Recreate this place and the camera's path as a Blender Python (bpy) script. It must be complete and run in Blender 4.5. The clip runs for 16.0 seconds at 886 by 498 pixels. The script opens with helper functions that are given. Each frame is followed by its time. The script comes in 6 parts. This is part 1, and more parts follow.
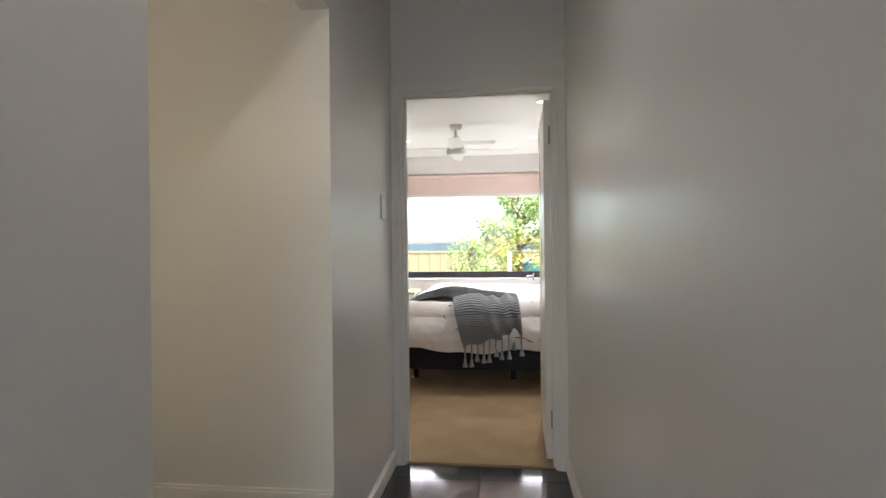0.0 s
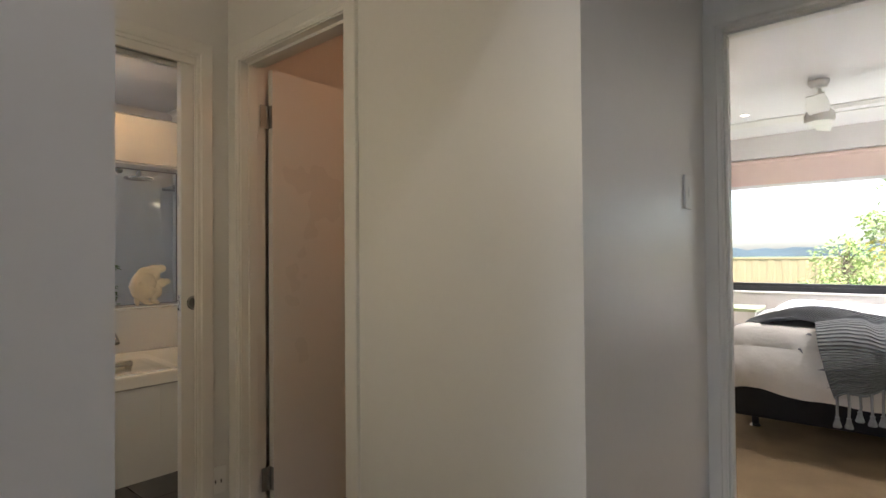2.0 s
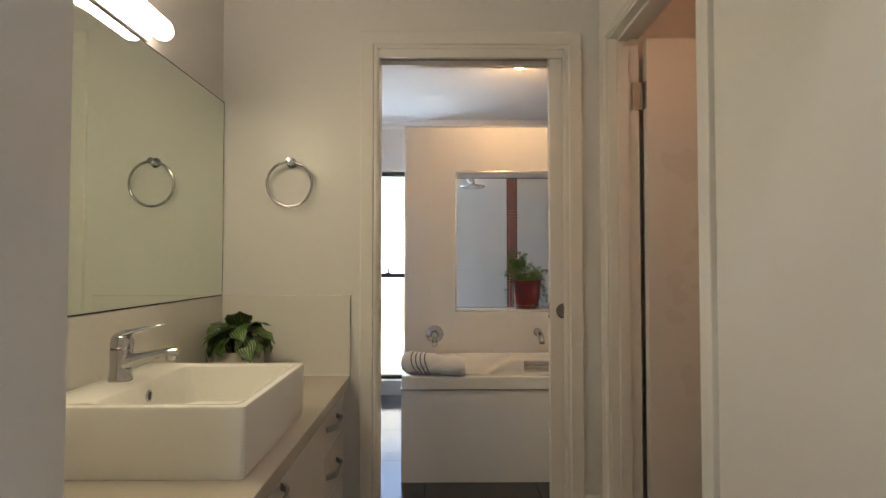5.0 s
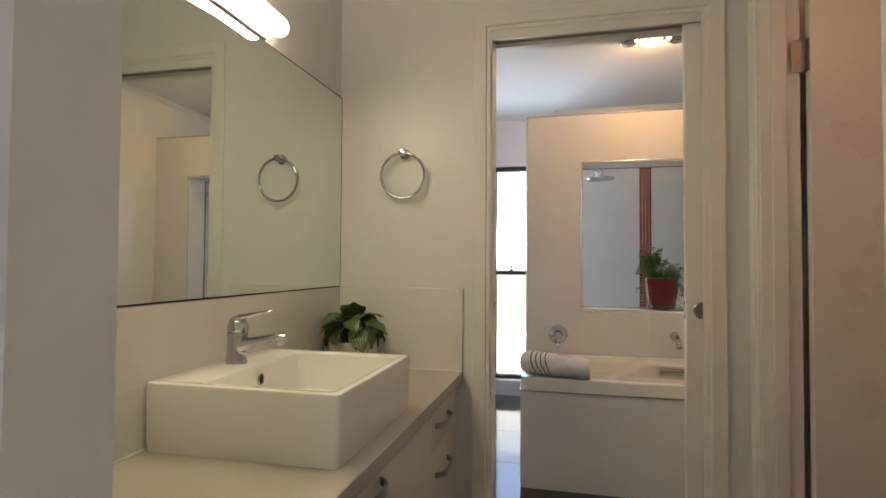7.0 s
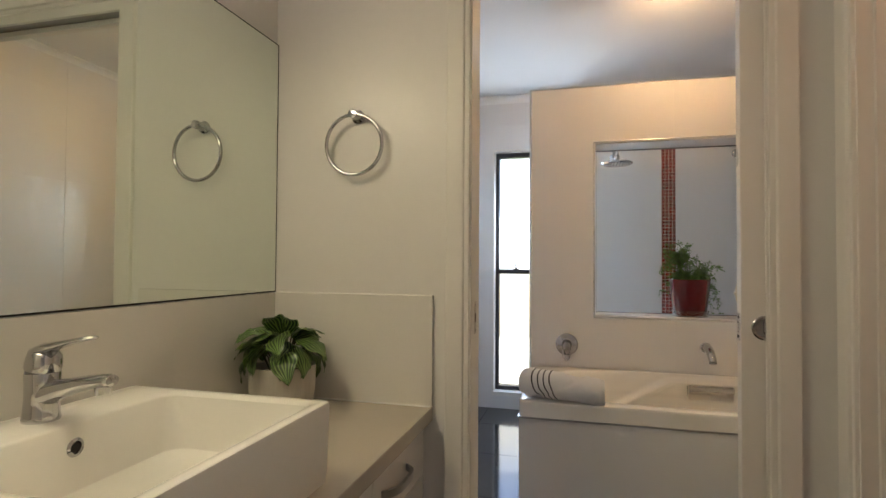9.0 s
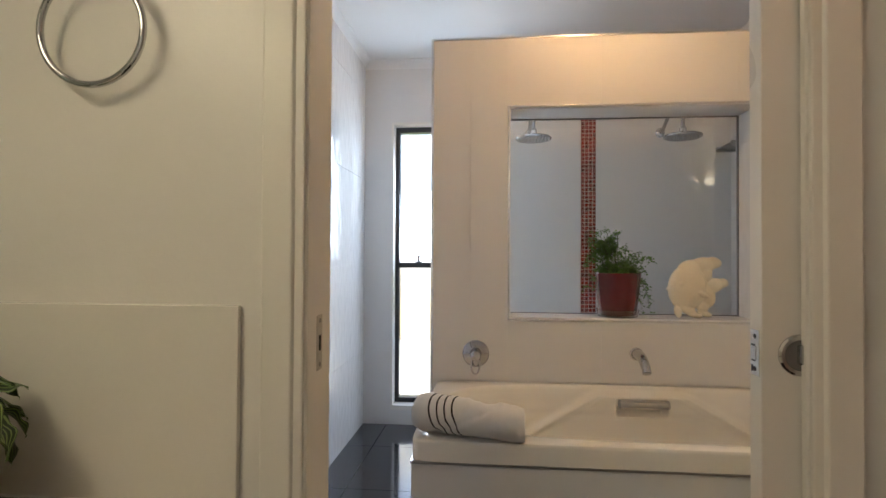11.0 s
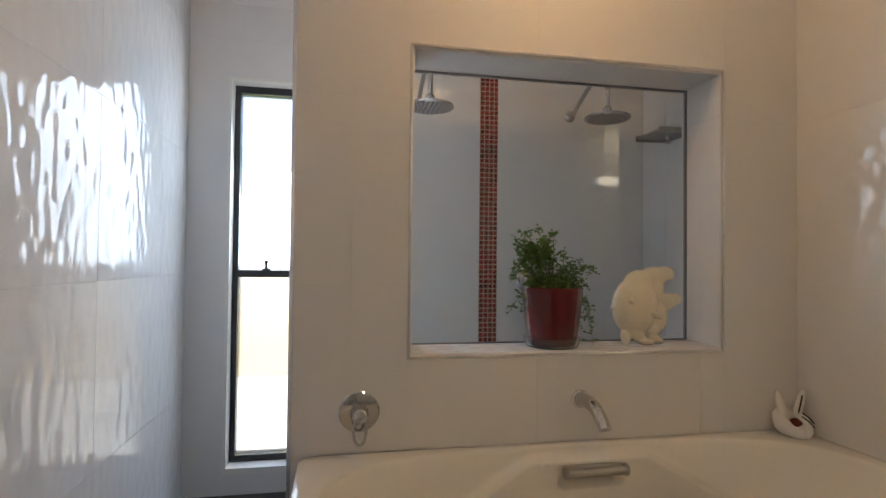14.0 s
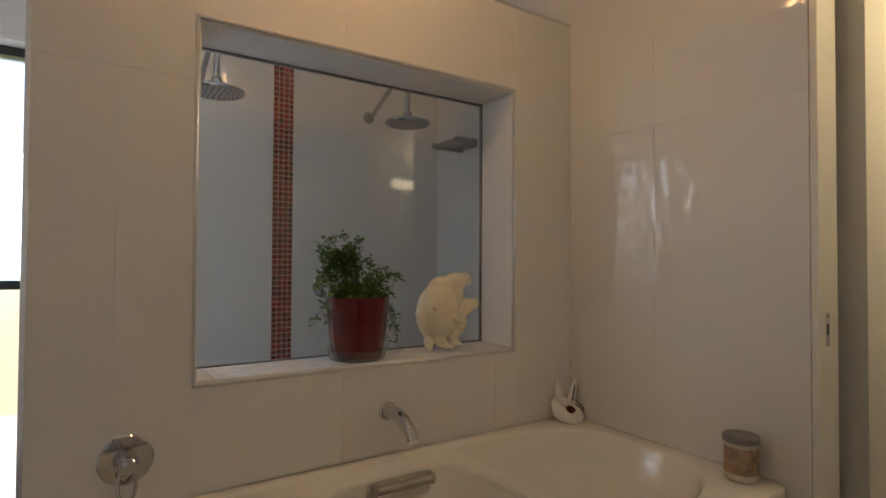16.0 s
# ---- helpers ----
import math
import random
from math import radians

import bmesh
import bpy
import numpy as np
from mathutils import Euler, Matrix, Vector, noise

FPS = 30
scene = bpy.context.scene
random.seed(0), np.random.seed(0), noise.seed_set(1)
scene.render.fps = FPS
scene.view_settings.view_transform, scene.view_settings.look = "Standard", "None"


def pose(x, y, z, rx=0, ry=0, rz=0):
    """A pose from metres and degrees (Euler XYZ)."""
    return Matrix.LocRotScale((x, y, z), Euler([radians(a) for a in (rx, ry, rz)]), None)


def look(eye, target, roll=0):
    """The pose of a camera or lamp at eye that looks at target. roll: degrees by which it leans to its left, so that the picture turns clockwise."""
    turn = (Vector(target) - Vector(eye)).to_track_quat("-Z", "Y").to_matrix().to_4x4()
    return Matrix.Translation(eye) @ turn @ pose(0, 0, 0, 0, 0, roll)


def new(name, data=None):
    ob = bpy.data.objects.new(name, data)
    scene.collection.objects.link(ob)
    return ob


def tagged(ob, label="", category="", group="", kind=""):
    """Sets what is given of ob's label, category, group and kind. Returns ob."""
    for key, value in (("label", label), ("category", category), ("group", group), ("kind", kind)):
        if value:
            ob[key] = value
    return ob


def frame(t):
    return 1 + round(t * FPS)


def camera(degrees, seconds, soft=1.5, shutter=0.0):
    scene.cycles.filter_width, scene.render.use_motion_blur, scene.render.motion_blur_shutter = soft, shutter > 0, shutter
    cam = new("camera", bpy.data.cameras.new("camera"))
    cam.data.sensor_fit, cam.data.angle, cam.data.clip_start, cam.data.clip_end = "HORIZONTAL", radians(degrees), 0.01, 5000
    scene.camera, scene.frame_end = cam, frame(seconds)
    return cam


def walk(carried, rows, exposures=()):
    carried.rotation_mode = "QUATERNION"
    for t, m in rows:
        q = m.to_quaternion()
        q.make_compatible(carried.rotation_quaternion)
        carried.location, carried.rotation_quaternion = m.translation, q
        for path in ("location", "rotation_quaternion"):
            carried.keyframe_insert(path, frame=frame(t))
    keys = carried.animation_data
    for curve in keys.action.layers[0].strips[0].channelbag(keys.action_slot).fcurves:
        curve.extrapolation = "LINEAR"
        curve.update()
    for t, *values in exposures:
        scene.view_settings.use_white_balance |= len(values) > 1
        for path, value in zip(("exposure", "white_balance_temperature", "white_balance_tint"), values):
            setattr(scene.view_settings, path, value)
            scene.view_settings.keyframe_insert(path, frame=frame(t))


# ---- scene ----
TINT = 16.0
cam = camera(79.1, 16.0)
PATH = [
    (0, (0.04, 0.009, 1.202), (-0.188, 1.996, 1.2), -0.6),
    (0.5, (0.034, 0.222, 1.195), (-0.401, 2.174, 1.208), -0.7),
    (1, (0.017, 0.418, 1.201), (-0.72, 2.277, 1.215), -0.5),
    (1.5, (0.004, 0.587, 1.197), (-1.037, 2.295, 1.22), -0.6),
    (2, (-0.008, 0.702, 1.195), (-1.305, 2.223, 1.224), -0.5),
    (2.5, (-0.031, 0.825, 1.194), (-1.556, 2.118, 1.238), -0.5),
    (3, (-0.083, 0.895, 1.205), (-1.786, 1.944, 1.247), -0.5),
    (3.5, (-0.12, 0.983, 1.196), (-1.969, 1.744, 1.246), -0.2),
    (4, (-0.135, 1.087, 1.195), (-2.079, 1.553, 1.251), -0.2),
    (4.5, (-0.148, 1.185, 1.201), (-2.135, 1.408, 1.256), -0.1),
    (5, (-0.159, 1.246, 1.194), (-2.158, 1.263, 1.251), 0.0),
    (5.2, (-0.153, 1.256, 1.197), (-2.152, 1.203, 1.252), 0.2),
    (7.3, (-0.327, 1.312, 1.163), (-2.267, 0.828, 1.22), 0.3),
    (7.5, (-0.374, 1.323, 1.168), (-2.311, 0.829, 1.224), 0.3),
    (8, (-0.502, 1.313, 1.18), (-2.435, 0.803, 1.229), 0.4),
    (8.2, (-0.562, 1.296, 1.174), (-2.494, 0.781, 1.222), 0.4),
    (10.3, (-1.202, 1.343, 1.163), (-3.167, 0.972, 1.193), 0.2),
    (10.5, (-1.267, 1.335, 1.152), (-3.241, 1.019, 1.182), 0.3),
    (11, (-1.447, 1.296, 1.152), (-3.438, 1.111, 1.18), 0.3),
    (11.5, (-1.627, 1.282, 1.153), (-3.624, 1.184, 1.179), 0.3),
    (12, (-1.825, 1.299, 1.139), (-3.824, 1.228, 1.167), 0.4),
    (12.5, (-1.982, 1.3, 1.135), (-3.981, 1.249, 1.168), 0.4),
    (13, (-2.101, 1.25, 1.149), (-4.1, 1.259, 1.184), 0.5),
    (13.5, (-2.197, 1.196, 1.16), (-4.189, 1.371, 1.2), 0.6),
    (14, (-2.278, 1.156, 1.168), (-4.242, 1.531, 1.211), 0.6),
    (14.5, (-2.328, 1.135, 1.177), (-4.235, 1.735, 1.22), 0.5),
    (15, (-2.367, 1.13, 1.186), (-4.191, 1.95, 1.236), 0.4),
    (15.5, (-2.383, 1.134, 1.197), (-4.126, 2.114, 1.241), 0.4),
    (16, (-2.403, 1.134, 1.2), (-4.071, 2.237, 1.242), 0.3),
]
walk(cam, [(t, look(eye, target, roll)) for t, eye, target, roll in PATH], [(t, stops, kelvin, TINT) for t, stops, kelvin in ((0, 2.68, 6500), (2.5, 2.6, 6500), (3, 2.64, 6550), (3.5, 2.96, 6600), (5, 3.0, 6600), (8, 3.04, 6600), (10.5, 2.94, 6600), (11.5, 2.98, 6600), (13, 2.58, 6600), (14, 2.54, 6650), (14.5, 2.22, 6700), (15.5, 2.18, 6800), (16, 2.21, 6950))])

# strengths of the sky and the lamps
SKY, SUN = 0.15, 2.0
HALL, BED, BATHDAY = 1.45, 50.0, 1.95
DOWN, TUBE, BULB, WCLAMP, LOBBY = 2.0, 0.36, 0.86, 0.40, 1.3

# ---- world and light ----
world = bpy.data.worlds.new("sky")
scene.world = world
world.use_nodes = True
wn = world.node_tree
sky = wn.nodes.new("ShaderNodeTexSky")
sky.sky_type = "NISHITA"
sky.sun_disc = False
sky.sun_elevation = radians(65)
sky.sun_rotation = radians(143)
sky.air_density, sky.dust_density = 1.0, 3.0
wn.links.new(sky.outputs["Color"], wn.nodes["Background"].inputs["Color"])
wn.nodes["Background"].inputs["Strength"].default_value = SKY


def lamp(name, kind, m, energy, colour, **more):
    data = bpy.data.lights.new(name, kind)
    data.energy, data.color = energy, colour
    ob = new(name, data)
    ob.matrix_world = m
    if kind == "AREA":
        data.shape = more.get("shape", "RECTANGLE")
        data.size = more.get("size", 0.1)
        data.size_y = more.get("size_y", 0.1)
        data.spread = radians(more.get("spread", 180))
    elif kind == "SPOT":
        data.spot_size, data.spot_blend = radians(more.get("cone", 120)), more.get("blend", 0.6)
        data.shadow_soft_size = more.get("radius", 0.03)
    elif kind == "POINT":
        data.shadow_soft_size = more.get("radius", 0.04)
    elif kind == "SUN":
        data.angle = radians(more.get("angle", 8))
    return ob


lamp("sun", "SUN", look((3.0, -4.0, 10.7), (0, 0, 0)), SUN, (1.0, 0.95, 0.87), angle=10)
# daylight lamps: added at the hall's unseen end, and at bedroom and bathroom windows
lamp("hall_daylight", "AREA", look((-0.1, -2.93, 1.35), (-0.1, 3, 1.3)), HALL, (0.74, 0.87, 1.0), size=0.85, size_y=2.0)
lamp("bedroom_daylight", "AREA", look((0.0, 8.5, 2.75), (0.0, 5.0, 0.5)), BED, (0.93, 0.97, 1.0), size=3.4, size_y=0.8)
lamp("bath_daylight", "AREA", look((-5.240, 0.874, 1.566), (-3.4, 1.15, 1.08)), BATHDAY, (0.66, 0.83, 1.0), size=0.47, size_y=0.90)
lamp("bath_daylight_low", "AREA", look((-5.238, 0.874, 0.36), (-3.4, 0.874, 0.36)), 0.12, (0.70, 0.86, 1.0), size=0.47, size_y=0.38)
# lamps of the house
lamp("hall_downlight_lamp", "SPOT", look((-0.105, 0.95, 2.60), (-0.105, 0.951, 0)), DOWN, (1.0, 0.97, 0.93), cone=150, blend=0.7, radius=0.022)
lamp("tube_lamp", "AREA", look((-1.32, 0.53, 1.865), (-1.40, 1.2, 0.7)), TUBE, (1.0, 0.91, 0.53), size=0.70, size_y=0.07)
lamp("heater_bulb_lamp", "POINT", pose(-3.52, 1.76, 2.425), BULB, (1.0, 0.64, 0.30), radius=0.045)
lamp("toilet_lamp", "POINT", pose(-1.05, 2.45, 2.2), WCLAMP, (1.0, 0.50, 0.25), radius=0.06)
# fill without a fitting, added to brighten the lobby
lamp("lobby_fill_lamp", "POINT", pose(-2.62, 3.30, 2.1), LOBBY, (1.0, 0.83, 0.46), radius=0.06)

for dx, dy in ((0.357, 4.62), (0.36, 6.12), (-1.05, 6.1)):
    lamp("bedroom_downlight_lamp", "SPOT", look((dx, dy, 2.425), (dx, dy + 0.001, 0)), 11.0, (1.0, 0.95, 0.88), cone=150, blend=0.8, radius=0.03)

# ---- materials ----
MATS = {}


def mat(name, base, rough=0.5, metal=0.0, vary=0.06, scale=6.0, fine=90.0, bump=0.0, bump_scale=60.0, detail=2.0, spec=0.5, coat=0.0, stretch=(1, 1, 1), island=False, piece=0.0):
    m = bpy.data.materials.new(name)
    m.use_nodes = True
    nt = m.node_tree
    b = nt.nodes["Principled BSDF"]
    b.inputs["Roughness"].default_value, b.inputs["Metallic"].default_value = rough, metal
    b.inputs["Specular IOR Level"].default_value = spec
    b.inputs["Coat Weight"].default_value = coat
    b.inputs["Coat Roughness"].default_value = 0.05
    geo = nt.nodes.new("ShaderNodeNewGeometry")
    mp = nt.nodes.new("ShaderNodeMapping")
    mp.inputs["Scale"].default_value = stretch
    nt.links.new(geo.outputs["Position"], mp.inputs["Vector"])
    big, small = nt.nodes.new("ShaderNodeTexNoise"), nt.nodes.new("ShaderNodeTexNoise")
    big.inputs["Scale"].default_value, big.inputs["Detail"].default_value = scale, 3
    small.inputs["Scale"].default_value, small.inputs["Detail"].default_value = fine, 2
    add = nt.nodes.new("ShaderNodeMath")
    add.operation = "MULTIPLY_ADD"
    nt.links.new(mp.outputs["Vector"], big.inputs["Vector"])
    nt.links.new(mp.outputs["Vector"], small.inputs["Vector"])
    add.inputs[1].default_value = 0.5
    nt.links.new(small.outputs["Fac"], add.inputs[0])
    nt.links.new(big.outputs["Fac"], add.inputs[2])
    value = add.outputs[0]
    if island or piece:
        extra = nt.nodes.new("ShaderNodeObjectInfo") if piece else geo
        more = nt.nodes.new("ShaderNodeMath")
        more.operation = "MULTIPLY_ADD"
        more.inputs[1].default_value = 1.0 if island else float(piece)
        nt.links.new(extra.outputs["Random" if piece else "Random Per Island"], more.inputs[0])
        nt.links.new(value, more.inputs[2])
        value = more.outputs[0]
    ramp = nt.nodes.new("ShaderNodeMapRange")
    top = 1.15 + (1.0 if island else float(piece))
    ramp.inputs["From Min"].default_value, ramp.inputs["From Max"].default_value = 0.35, top
    ramp.inputs["To Min"].default_value, ramp.inputs["To Max"].default_value = 1 - vary, 1 + vary
    nt.links.new(value, ramp.inputs["Value"])
    mul = nt.nodes.new("ShaderNodeVectorMath")
    mul.operation = "SCALE"
    mul.inputs[0].default_value = base[:3]
    nt.links.new(ramp.outputs["Result"], mul.inputs["Scale"])
    nt.links.new(mul.outputs["Vector"], b.inputs["Base Color"])
    rr = nt.nodes.new("ShaderNodeMapRange")
    rr.inputs["From Min"].default_value, rr.inputs["From Max"].default_value = 0.3, 0.7
    rr.inputs["To Min"].default_value, rr.inputs["To Max"].default_value = rough * 0.85, min(1, rough * 1.15)
    nt.links.new(big.outputs["Fac"], rr.inputs["Value"])
    nt.links.new(rr.outputs["Result"], b.inputs["Roughness"])
    if bump:
        n = nt.nodes.new("ShaderNodeTexNoise")
        n.inputs["Scale"].default_value, n.inputs["Detail"].default_value = bump_scale, detail
        nt.links.new(mp.outputs["Vector"], n.inputs["Vector"])
        bp = nt.nodes.new("ShaderNodeBump")
        bp.inputs["Distance"].default_value = bump
        nt.links.new(n.outputs["Fac"], bp.inputs["Height"])
        nt.links.new(bp.outputs["Normal"], b.inputs["Normal"])
    MATS[name] = m
    return m


def glaze(m, amount):
    """Move the relief from the body to a clear glaze over it."""
    nt = m.node_tree
    b = nt.nodes["Principled BSDF"]
    link = b.inputs["Normal"].links[0]
    relief = link.from_socket
    nt.links.remove(link)
    nt.links.new(relief, b.inputs["Coat Normal"])
    b.inputs["Specular IOR Level"].default_value = 0.0
    b.inputs["Coat Weight"].default_value = amount
    b.inputs["Coat Roughness"].default_value = 0.004


def glow(name, colour, strength):
    m = bpy.data.materials.new(name)
    m.use_nodes = True
    b = m.node_tree.nodes["Principled BSDF"]
    b.inputs["Base Color"].default_value = (*colour, 1)
    b.inputs["Emission Color"].default_value = (*colour, 1)
    b.inputs["Emission Strength"].default_value = strength
    return m


def glass(name, colour, rough, ior=1.45):
    m = bpy.data.materials.new(name)
    m.use_nodes = True
    b = m.node_tree.nodes["Principled BSDF"]
    b.inputs["Base Color"].default_value = (*colour, 1)
    b.inputs["Roughness"].default_value = rough
    b.inputs["Transmission Weight"].default_value = 1.0
    b.inputs["IOR"].default_value = ior
    return m


def stripes(name, base, dark, axis, bands, rough=0.9):
    """Cloth in one colour with a few dark woven bands at the given stretches along an axis of the world."""
    m = mat(name, base, rough, vary=0.05, bump=0.003, bump_scale=700)
    nt = m.node_tree
    b = nt.nodes["Principled BSDF"]
    old = b.inputs["Base Color"].links[0].from_socket
    uv = nt.nodes.new("ShaderNodeUVMap")
    sep = nt.nodes.new("ShaderNodeSeparateXYZ")
    nt.links.new(uv.outputs["UV"], sep.inputs["Vector"])
    total = None
    for c, w in bands:
        cmp = nt.nodes.new("ShaderNodeMath")
        cmp.operation = "COMPARE"
        cmp.inputs[1].default_value, cmp.inputs[2].default_value = c, w
        nt.links.new(sep.outputs[axis], cmp.inputs[0])
        if total is None:
            total = cmp.outputs[0]
        else:
            mx = nt.nodes.new("ShaderNodeMath")
            mx.operation = "MAXIMUM"
            nt.links.new(total, mx.inputs[0])
            nt.links.new(cmp.outputs[0], mx.inputs[1])
            total = mx.outputs[0]
    mix = nt.nodes.new("ShaderNodeMix")
    mix.data_type = "RGBA"
    nt.links.new(total, mix.inputs["Factor"])
    nt.links.new(old, mix.inputs["A"])
    mix.inputs["B"].default_value = (*dark, 1)
    nt.links.new(mix.outputs["Result"], b.inputs["Base Color"])
    return m


WALL = mat("wall_paint", (0.77, 0.745, 0.715), 0.33, vary=0.02, scale=1.5, fine=40, bump=0.00015, bump_scale=160)
TRIM = mat("gloss_trim_paint", (0.79, 0.765, 0.72), 0.34, vary=0.012, scale=2)
CEIL = mat("ceiling_paint", (0.82, 0.82, 0.81), 0.75, vary=0.02, scale=2, bump=0.0004, bump_scale=150)
DOORP = mat("door_paint", (0.79, 0.76, 0.72), 0.30, vary=0.015, scale=2, bump=0.0001, bump_scale=60)
TILEW = mat("white_wall_tile", (0.76, 0.75, 0.74), 0.02, vary=0.02, scale=3, bump=0.0038, bump_scale=25, detail=0.0, stretch=(1, 1, 0.55), piece=0.5)
glaze(TILEW, 0.6)
GROUT = mat("grout", (0.75, 0.74, 0.73), 0.8, vary=0.06)
TILED = mat("dark_floor_tile", (0.030, 0.030, 0.034), 0.09, vary=0.35, scale=9, fine=60, bump=0.0002, bump_scale=40, piece=0.5, spec=0.8)
GROUTD = mat("dark_grout", (0.09, 0.09, 0.09), 0.85)
MOSAIC = mat("red_glass_mosaic", (0.26, 0.024, 0.014), 0.08, vary=1.25, scale=30, fine=160, bump=0.0008, bump_scale=90, piece=1.3, coat=0.4)
MOSAICS = mat("red_glass_mosaic_joined", (0.26, 0.028, 0.016), 0.10, vary=0.95, scale=30, fine=160, bump=0.0006, bump_scale=90, island=True, coat=0.4)
MGROUT = mat("mosaic_grout", (0.66, 0.52, 0.44), 0.8)
CARPET = mat("beige_carpet", (0.45, 0.33, 0.20), 0.95, vary=0.16, scale=5, fine=260, bump=0.006, bump_scale=420, spec=0.1)
CHROME = mat("chrome", (0.54, 0.54, 0.55), 0.05, 1.0, vary=0.03)
STEEL = mat("brushed_steel", (0.42, 0.41, 0.40), 0.34, 1.0, vary=0.03)
ALU = mat("black_window_frame", (0.035, 0.036, 0.04), 0.38, 0.3, vary=0.08)
CERAMIC = mat("glazed_ceramic", (0.84, 0.82, 0.77), 0.08, vary=0.02, scale=3)
ACRYLIC = mat("bath_acrylic", (0.85, 0.82, 0.76), 0.10, vary=0.02, scale=2, bump=0.0004, bump_scale=8)
LAMINATE = mat("white_laminate", (0.78, 0.75, 0.70), 0.22, vary=0.02, bump=0.0002, bump_scale=30)
STONE = mat("vanity_stone", (0.50, 0.45, 0.38), 0.24, vary=0.04, scale=3, fine=300)
MIRROR = mat("mirror_silver", (0.80, 0.86, 0.78), 0.004, 1.0, vary=0.004)
BLACK = mat("black_fabric", (0.010, 0.010, 0.013), 0.9, vary=0.25, bump=0.001, bump_scale=500)
PLATE = mat("polished_plate", (0.80, 0.80, 0.80), 0.22, 1.0, vary=0.03)
HINGE = mat("satin_hinge_steel", (0.24, 0.235, 0.22), 0.34, 0.35, vary=0.06, scale=40)
SATIN = mat("satin_plate", (0.55, 0.52, 0.48), 0.42, 0.7, vary=0.05, scale=40)
# near-black stands for shade in holes and slots; also colours edges and stripes
DARK = mat("dark_gap", (0.012, 0.012, 0.012), 0.7)
DUVET = mat("white_cotton", (0.80, 0.78, 0.76), 0.85, vary=0.05, scale=7, bump=0.006, bump_scale=14)
THROW = mat("grey_knit", (0.30, 0.325, 0.355), 0.95, vary=0.18, scale=20, fine=400, bump=0.003, bump_scale=380)
BLIND = mat("pink_blind_cloth", (0.80, 0.62, 0.55), 0.85, vary=0.03, bump=0.0006, bump_scale=500)
FENCE = mat("cream_fence_steel", (0.52, 0.45, 0.29), 0.5, vary=0.06, scale=2)
GRASS = mat("lawn", (0.10, 0.13, 0.04), 0.95, vary=0.35, scale=3, fine=60, bump=0.02, bump_scale=60)
CONC = mat("pale_concrete", (0.40, 0.39, 0.36), 0.9, vary=0.1)
# woods mixed with the blue haze of distance in the base colour
HILL = mat("hazed_woods", (0.08, 0.115, 0.14), 1.0, vary=0.4, scale=0.06, fine=0.6)
LEAFT = mat("tree_leaf", (0.30, 0.40, 0.12), 0.6, vary=0.5, island=True)
BLOSSOM = mat("yellow_blossom", (0.70, 0.55, 0.08), 0.7, vary=0.4, island=True)
BARK = mat("bark", (0.15, 0.11, 0.08), 0.9, vary=0.3, scale=20, bump=0.01)
FERN = mat("fern_leaf", (0.10, 0.20, 0.024), 0.45, vary=0.6, island=True)
STEM = mat("plant_stem", (0.06, 0.06, 0.02), 0.6)
REDPOT = mat("red_glazed_pot", (0.115, 0.004, 0.009), 0.10, vary=0.15, scale=12, coat=0.5)
CREAM = mat("cream_glaze", (0.80, 0.72, 0.56), 0.10, vary=0.05, scale=25, bump=0.0004, bump_scale=40)
TOWEL = mat("white_towel", (0.87, 0.86, 0.85), 0.98, vary=0.06, scale=12, fine=600, bump=0.0012, bump_scale=800, spec=0.1)
TOWELB = stripes("striped_towel", (0.86, 0.85, 0.84), (0.02, 0.02, 0.025), 0, [(0.20, 0.008), (0.27, 0.008), (0.34, 0.008), (0.41, 0.008)])
SOIL = mat("soil", (0.05, 0.035, 0.025), 1.0, vary=0.4, fine=200)
POTW = mat("white_pot_glaze", (0.62, 0.58, 0.50), 0.5, vary=0.30, scale=18, fine=60, bump=0.002, bump_scale=40, stretch=(1, 1, 0.22))
PLASTIC = mat("white_plastic", (0.80, 0.79, 0.76), 0.35, vary=0.02)
PAPER = mat("jar_label", (0.36, 0.24, 0.16), 0.7, vary=0.6, scale=45, fine=130)
SLATE = mat("grey_jar_lid", (0.22, 0.21, 0.21), 0.4, 0.4, vary=0.1)
VENTG = mat("grey_vent_plastic", (0.34, 0.32, 0.30), 0.45, vary=0.04)
GLASS = glass("clear_glass", (0.97, 0.99, 0.98), 0.0)
FROST = glass("frosted_glass", (0.95, 0.97, 0.97), 0.42)
TUBEG = glow("tube_diffuser", (1.0, 0.88, 0.68), 1.15)
BULBG = glow("heater_bulb", (1.0, 0.62, 0.28), 6.0)
DOWNG = glow("downlight_lens", (1.0, 0.93, 0.82), 3.0)
WLIGHTG = glow("lobby_bar_glow", (1.0, 0.90, 0.66), 0.9)


